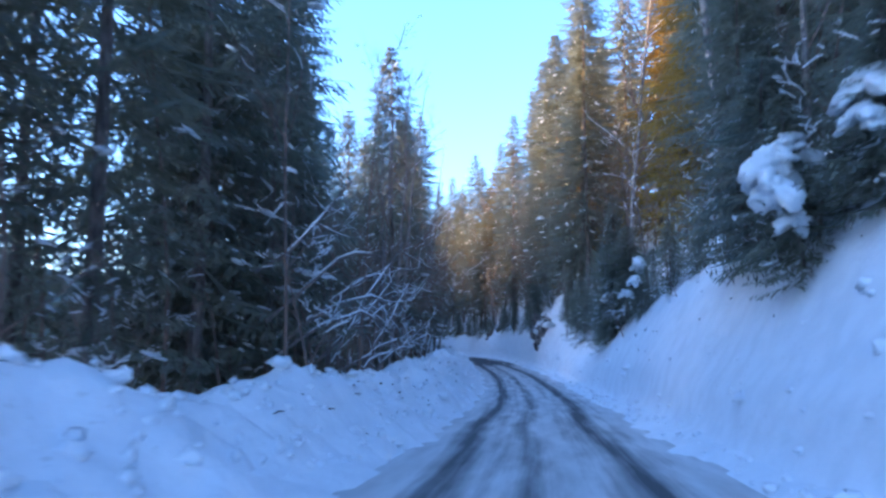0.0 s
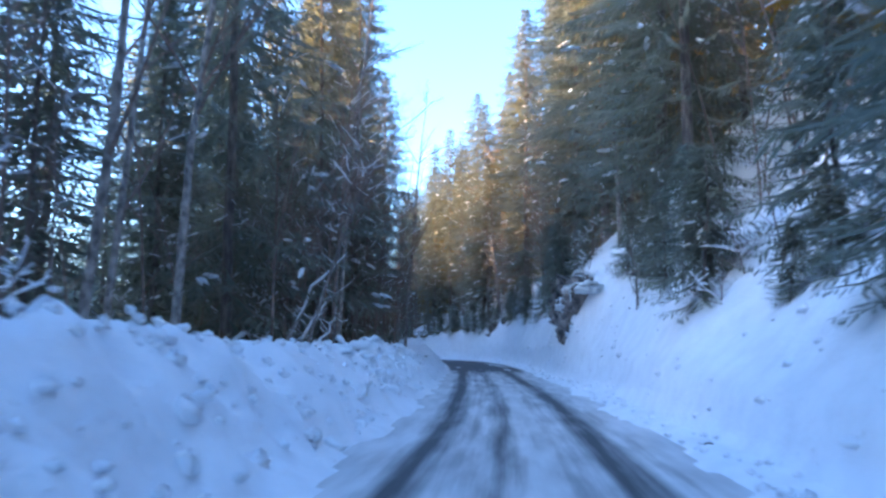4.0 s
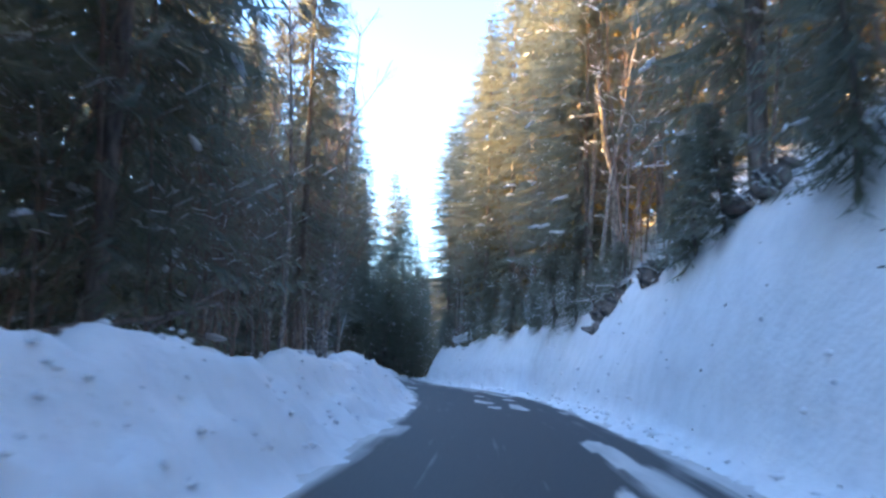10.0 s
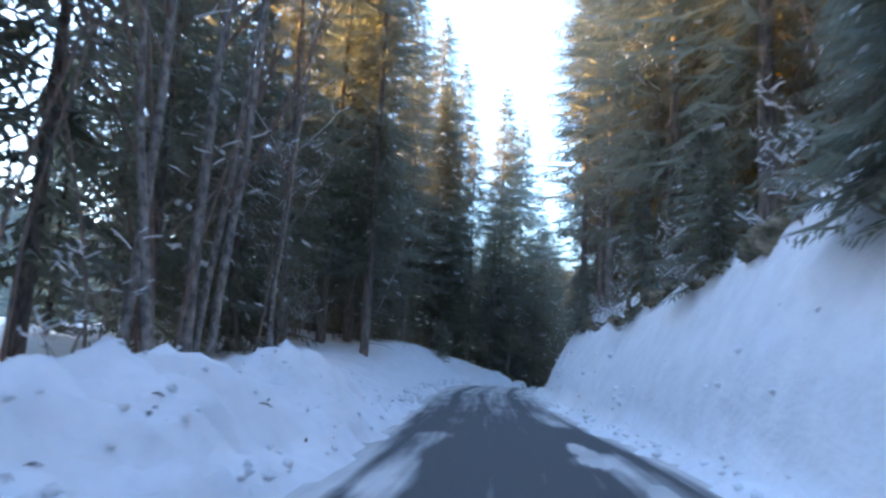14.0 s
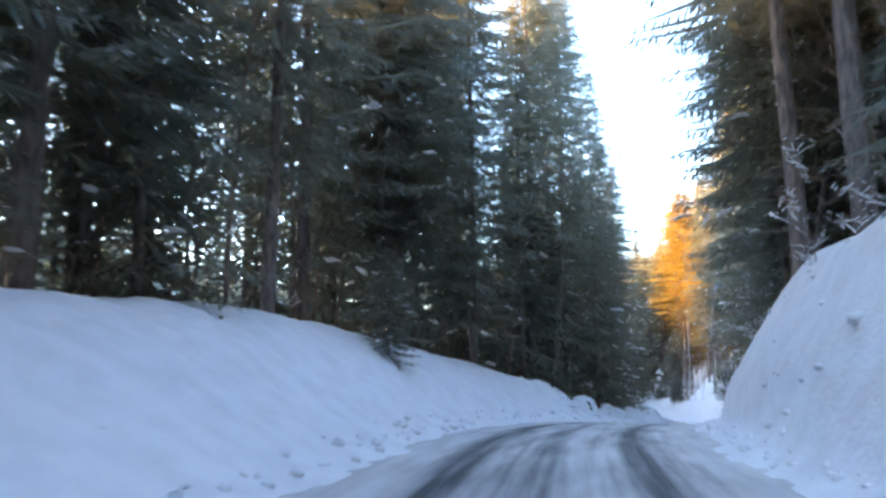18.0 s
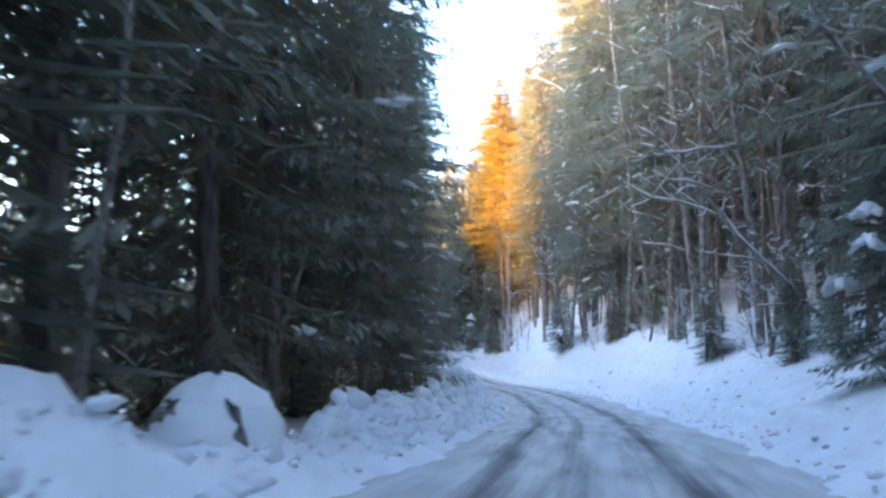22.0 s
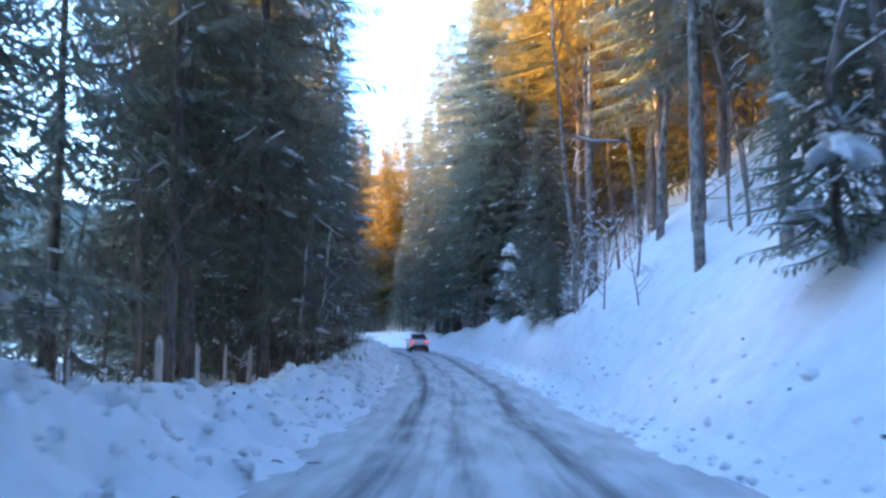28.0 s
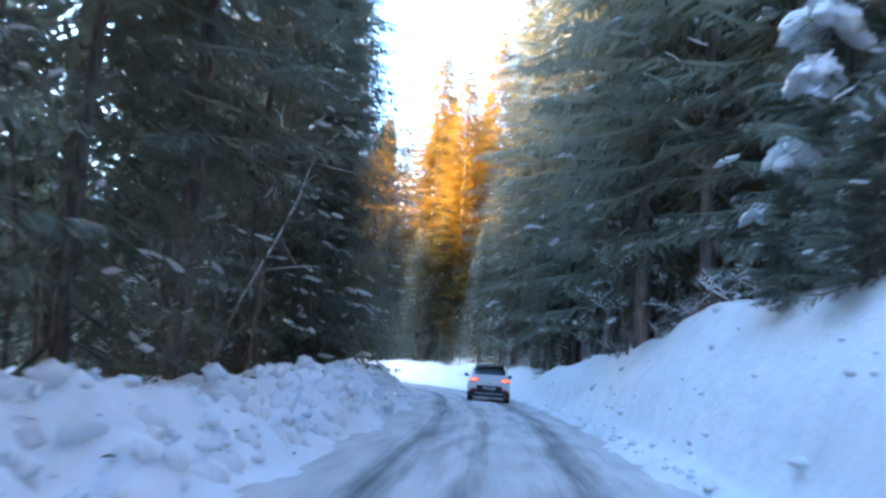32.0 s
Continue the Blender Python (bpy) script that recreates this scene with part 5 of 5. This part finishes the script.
def laden(s, o, scale, pillows, seed):
    """A small spruce bent under pillows of snow, each given as (along, across, height over the road, size)."""
    rg = np.random.default_rng(seed)
    root = plant("young", s, o, scale, seed * 40, 5)
    tagged(root, "small spruce bent under big bulging clumps of snow", "tree")
    back = np.array(root.matrix_basis.inverted())
    for ps, po, h, size in pillows:
        x, y, z = (float(k) for k in place(ps, po))
        p = Pile()
        for k in range(11):
            a, out = rg.uniform(0, 6.28), rg.uniform(0.0, 0.9)
            c = (x + math.cos(a) * out * size[0], y + math.sin(a) * out * size[1], z + h + size[2] * (0.7 - 1.5 * out * rg.uniform(0.3, 1.0)))
            f = rg.uniform(0.35, 0.62)
            p.add(*blob(rg, c, (size[0] * f * 1.5, size[1] * f * 0.75, size[2] * f * 0.7), rows=7, cols=11, rough=0.32, axis=(math.cos(a), math.sin(a), -0.3 - 0.8 * out)))
        v, q = p.arrays()
        v = v @ back[:3, :3].T + back[:3, 3]
        part("snow_pillow", mesh_quads("snow_pillow", v, q, PACKED, True), None, root, "thick pillow of snow")


laden(13.2, 4.5, 0.62, ((12.7, 4.0, 4.7, (0.5, 0.5, 0.5)), (12.5, 3.9, 4.2, (0.36, 0.42, 0.45)), (12.9, 4.35, 5.1, (0.4, 0.4, 0.32)), (12.7, 4.25, 3.75, (0.3, 0.36, 0.25))), 7)
laden(11.3, 5.2, 0.6, ((11.2, 5.0, 5.6, (0.45, 0.5, 0.3)), (11.0, 4.8, 5.0, (0.3, 0.36, 0.24))), 8)
laden(31.8, 4.7, 0.75, ((31.4, 4.6, 5.6, (0.4, 0.45, 0.28)), (31.0, 4.4, 4.9, (0.3, 0.36, 0.22)), (32.2, 4.2, 4.4, (0.3, 0.4, 0.2))), 9)
laden(37.4, 4.9, 0.8, ((37.2, 4.4, 5.4, (0.32, 0.42, 0.25)), (36.9, 4.1, 4.6, (0.26, 0.4, 0.3)), (37.8, 4.3, 3.7, (0.4, 0.6, 0.25))), 10)
laden(197.2, 5.3, 0.95, ((196.6, 4.8, 4.1, (0.2, 0.28, 0.15)), (196.2, 4.6, 3.5, (0.24, 0.2, 0.12)), (197.6, 4.6, 3.0, (0.3, 0.36, 0.13))), 12)
laden(193.6, 5.6, 0.8, ((193.2, 5.2, 3.4, (0.22, 0.3, 0.12)), (193.8, 5.0, 2.7, (0.26, 0.36, 0.12))), 13)
laden(246.0, 5.7, 1.0, ((245.4, 5.3, 4.5, (0.42, 0.42, 0.24)), (245.8, 5.0, 3.6, (0.3, 0.36, 0.2)), (246.6, 5.9, 5.3, (0.3, 0.34, 0.22))), 14)
laden(279.8, 4.8, 1.1, ((279.4, 4.6, 6.9, (0.5, 0.5, 0.5)), (279.2, 4.4, 5.9, (0.4, 0.5, 0.35)), (279.6, 4.2, 4.8, (0.35, 0.5, 0.3)), (280.4, 4.1, 4.1, (0.3, 0.45, 0.22))), 11)

# ---- litter on the snow and broken snow along the banks ----
rg = np.random.default_rng(77)
litter = Pile()
for s0, o0, ds, do, n in ((71.5, -3.6, 1.6, 0.5, 60), (204.5, -4.0, 1.8, 0.5, 55), (13.0, -3.6, 3.5, 0.7, 40), (197.0, -3.7, 5.0, 0.5, 45), (118.0, -2.9, 4.0, 0.4, 35), (86.0, 3.0, 6.0, 0.3, 25),
                          (22.0, -3.4, 4.0, 0.6, 25), (31.0, -3.2, 0.5, 0.3, 14), (60.0, -3.6, 6.0, 0.5, 25), (216.0, -3.8, 6.0, 0.6, 45), (250.0, -3.8, 9.0, 0.6, 40), (205.0, 5.2, 7.0, 0.9, 45), (222.0, 4.6, 6.0, 0.7, 25),
                          (40.0, 4.2, 14.0, 0.8, 40), (92.0, 4.0, 12.0, 0.6, 35), (255.0, 4.0, 12.0, 0.7, 25), (275.0, -3.5, 8.0, 0.6, 30)):
    for _ in range(n):
        s, o = s0 + rg.normal(0, ds), o0 + rg.normal(0, do)
        x, y, z = spot(s, o)
        a, ln = rg.uniform(0, 6.28), rg.uniform(0.02, 0.13) * (1 if rg.random() < 0.85 else 1.8) * (1 if o0 < 0 else 0.55)
        d = np.array([math.cos(a) * ln, math.sin(a) * ln, rg.uniform(-0.3, 0.3) * ln])
        c = np.array([x, y, z + 0.015])
        if rg.random() < 0.75:
            litter.add(*tube([c - d, c + [0, 0, 0.02], c + d], [0.006, 0.012, 0.004], 4))
        else:
            litter.add(*blob(rg, c, (ln * 0.35, ln * 0.2, 0.025), rows=3, cols=7, rough=0.6))
tagged(new("bark_litter", litter.mesh("bark_litter", DEBRIS)), "dark bark and twig litter scattered on the snow banks", "litter", kind="stuff")

rubble = Pile()
for s in np.arange(-6, 300, 0.05):
    hill = 140 < s < 187
    if (hill and rg.random() < 0.8) or (76 < s < 140 and rg.random() < 0.5):
        continue
    u = rg.random() ** 0.8
    o = -(float(edge_l(s)) + 0.1 + u * (float(crest_l(s)) - float(edge_l(s)) + 0.4)) if not hill else -(float(edge_l(s)) + rg.uniform(0, 0.8))
    x, y, z = spot(s, o)
    r = rg.uniform(0.03, 0.08) if rg.random() < 0.9 else rg.uniform(0.08, 0.15)
    if 76 < s < 140:
        r = min(0.7 * r, 0.06)
    rubble.add(*blob(rg, (x, y, z + r * 0.25), (r * rg.uniform(0.8, 1.5), r * rg.uniform(0.8, 1.5), r * 0.85), rows=4, cols=7, rough=0.42))
for s in np.r_[np.arange(194, 236, 0.06), np.arange(50, 66, 0.12), np.arange(262, 290, 0.12)]:
    u = rg.random()
    x, y, z = spot(s, -(float(edge_l(s)) + 0.2 + u * (float(crest_l(s)) - float(edge_l(s)))))
    r = rg.uniform(0.07, 0.19)
    rubble.add(*blob(rg, (x, y, z - r * 0.1), (r * rg.uniform(0.8, 1.6), r * rg.uniform(0.8, 1.6), r), rows=5, cols=8, rough=0.32))
for s in np.arange(0, 300, 0.3):
    o = float(edge_r(s)) + abs(rg.normal(0, 0.5))
    x, y, z = spot(s, o)
    r = rg.uniform(0.02, 0.08)
    rubble.add(*blob(rg, (x, y, z + r * 0.3), (r * 1.2, r, r * 0.8), rows=3, cols=6, rough=0.35))
fresh = np.random.default_rng(78)
for s in np.r_[np.arange(2, 72, 0.4), np.arange(72, 145, 1.0), np.arange(145, 292, 0.4)]:
    o = float(edge_r(s)) + 0.15 + 2.6 * fresh.random() ** 1.6
    x, y, z = spot(s, o)
    r = fresh.uniform(0.03, 0.07) if fresh.random() < 0.85 else fresh.uniform(0.07, 0.15)
    rubble.add(*blob(fresh, (x, y, z + r * 0.1), (r * fresh.uniform(0.9, 1.7), r * fresh.uniform(0.9, 1.5), r * 0.7), rows=4, cols=7, rough=0.4))
tagged(new("snow_rubble", rubble.mesh("snow_rubble", LUMPS, True)), "lumps of broken snow thrown up by the plough", "snow", kind="stuff")


# ---- the car ahead ----
def loft(sections, name, mat, parent, label="", smooth=True):
    """A body through cross sections (y, half width low, half width high, z low, z high, corner)."""
    rings = []
    for y, wl, wh, z0, z1, c in sections:
        ring = []
        for k in range(24):
            a = 2 * math.pi * (k + 0.5) / 24
            cx, cz = math.cos(a), math.sin(a)
            e = 2 / c
            px = math.copysign(abs(cx) ** e, cx)
            pz = math.copysign(abs(cz) ** e, cz)
            w = wl + (wh - wl) * (pz + 1) / 2
            ring.append((px * w, y, (z0 + z1) / 2 + pz * (z1 - z0) / 2))
        rings.append(ring)
    bm = bmesh.new()
    vs = [[bm.verts.new(p) for p in r] for r in rings]
    for a, b in zip(vs, vs[1:]):
        for k in range(24):
            bm.faces.new((a[k], a[(k + 1) % 24], b[(k + 1) % 24], b[k]))
    bm.faces.new(vs[0][::-1])
    bm.faces.new(vs[-1])
    bmesh.ops.recalc_face_normals(bm, faces=bm.faces)
    return part(name, bm, mat, parent, label, smooth)


def slab(name, c, d, mat, parent, label="", turn=(0, 0, 0), bev=0.02):
    bm = bmesh.new()
    bmesh.ops.create_cube(bm, size=1)
    bmesh.ops.scale(bm, vec=d, verts=bm.verts)
    bmesh.ops.bevel(bm, geom=bm.edges, offset=min(bev, min(d) * 0.45), segments=2, affect="EDGES")
    bmesh.ops.transform(bm, matrix=pose(*c, *turn), verts=bm.verts)
    return part(name, bm, mat, parent, label)


def car(m):
    root = tagged(new("car"), "white compact SUV with a black roof and lit tail lamps", "car")
    root.matrix_basis = m
    loft([(-2.1, 0.78, 0.74, 0.42, 0.92, 5), (-2.06, 0.86, 0.82, 0.36, 1.0, 5), (-1.9, 0.9, 0.86, 0.3, 1.03, 5), (-0.6, 0.91, 0.88, 0.28, 1.0, 5), (1.1, 0.9, 0.86, 0.28, 0.97, 5),
          (1.85, 0.88, 0.8, 0.32, 0.88, 4.5), (2.1, 0.74, 0.62, 0.4, 0.74, 4)], "body", PAINT, root)
    loft([(-1.98, 0.8, 0.68, 0.9, 1.02, 4), (-1.72, 0.82, 0.62, 0.92, 1.45, 4), (-1.4, 0.84, 0.62, 0.92, 1.52, 4), (-0.2, 0.84, 0.62, 0.92, 1.54, 4), (0.5, 0.84, 0.6, 0.92, 1.42, 4), (1.15, 0.82, 0.66, 0.9, 1.0, 4)],
         "cabin", GLASS, root, "dark tinted glass cabin")
    loft([(-1.86, 0.58, 0.54, 1.43, 1.5, 4), (-1.5, 0.64, 0.58, 1.46, 1.56, 4), (-0.3, 0.65, 0.58, 1.48, 1.575, 4), (0.42, 0.6, 0.54, 1.42, 1.5, 4)], "roof", GLOSS, root, "black gloss roof")
    slab("spoiler", (0, -1.9, 1.47), (1.16, 0.26, 0.04), GLOSS, root, turn=(-8, 0, 0))
    slab("tailgate", (0, -1.99, 1.05), (1.5, 0.14, 0.24), PAINT, root, "white tailgate", (-14, 0, 0), 0.04)
    slab("rear_window", (0, -1.87, 1.3), (1.1, 0.04, 0.3), SKY_GLASS, root, "rear window with a pale sky reflection in its colour", (-33, 0, 0))
    for sx in (-1, 1):
        slab("window_pillar", (sx * 0.7, -1.8, 1.24), (0.1, 0.1, 0.46), PAINT, root, "", (-30, sx * 14, 0))
        lamp = slab("tail_lamp", (sx * 0.64, -2.07, 0.93), (0.42, 0.08, 0.16), RED_DIM, root, "red tail lamp", (0, 0, sx * -6))
        slab("lit_strip", (sx * 0.67, -2.112, 0.95), (0.26, 0.02, 0.065), RED, lamp, "glowing red light strip", (0, 0, sx * -6), 0.008)
        slab("reflector", (sx * 0.68, -2.11, 0.53), (0.25, 0.05, 0.1), RED_DIM, root, "dark red reflector", (0, sx * 12, 0))
        mir = slab("mirror", (sx * 0.99, 0.55, 1.03), (0.2, 0.1, 0.14), GLOSS, root, "black wing mirror", bev=0.04)
        slab("mirror_arm", (sx * 0.88, 0.56, 0.98), (0.1, 0.06, 0.05), BLACK, mir)
        slab("roof_rail", (sx * 0.56, -0.6, 1.58), (0.04, 1.7, 0.035), BLACK, root)
        slab("skirt", (sx * 0.89, 0, 0.33), (0.06, 2.2, 0.14), BLACK, root)
    slab("tailgate_seam", (0, -2.105, 0.68), (1.3, 0.012, 0.012), BLACK, root, bev=0.003)
    slab("bumper", (0, -2.08, 0.39), (1.68, 0.16, 0.3), BLACK, root, "black rear bumper", bev=0.05)
    slab("bumper_recess", (0, -2.1, 0.61), (1.08, 0.07, 0.22), BLACK, root, "black plate recess")
    slab("bumper_trim", (0, -2.165, 0.4), (1.2, 0.02, 0.035), SILVER, root, "silver trim strip", bev=0.008)
    plate = slab("number_plate", (0, -2.142, 0.62), (0.5, 0.015, 0.11), WHITE, root, "white number plate", bev=0.004)
    slab("text_bar", (0, -2.151, 0.62), (0.4, 0.006, 0.055), GREY_BAR, plate, bev=0.002)
    bm = bmesh.new()
    bmesh.ops.create_cone(bm, cap_ends=True, segments=20, radius1=0.06, radius2=0.055, depth=0.02)
    bmesh.ops.transform(bm, matrix=pose(0, -2.105, 0.86, 90), verts=bm.verts)
    part("badge", bm, SILVER, root, "plain round badge")
    for sx in (-1, 1):
        for wy in (-1.32, 1.3):
            bm = bmesh.new()
            bmesh.ops.create_cone(bm, cap_ends=True, segments=28, radius1=0.335, radius2=0.335, depth=0.22)
            bmesh.ops.bevel(bm, geom=[e for e in bm.edges if len(e.link_faces) == 2 and e.calc_face_angle() > 1], offset=0.04, segments=2, affect="EDGES")
            bmesh.ops.transform(bm, matrix=pose(sx * 0.79, wy, 0.335, 0, 90), verts=bm.verts)
            wheel = part("wheel", bm, RUBBER, root, "snow-dusted black tyre")
            bm = bmesh.new()
            bmesh.ops.create_cone(bm, cap_ends=True, segments=20, radius1=0.21, radius2=0.19, depth=0.03)
            bmesh.ops.transform(bm, matrix=pose(sx * 0.905, wy, 0.335, 0, sx * 90), verts=bm.verts)
            part("rim", bm, SILVER, wheel, "alloy rim")
            bm = bmesh.new()
            bmesh.ops.create_cone(bm, cap_ends=True, segments=24, radius1=0.4, radius2=0.4, depth=0.2)
            bmesh.ops.transform(bm, matrix=pose(sx * 0.8, wy, 0.37, 0, 90), verts=bm.verts)
            part("wheel_arch", bm, BLACK, root, "black wheel arch")


cx, cy, cz = (float(k) for k in place(301.6, 0.7))
car(pose(cx, cy, cz, 0, 0, 21.5))
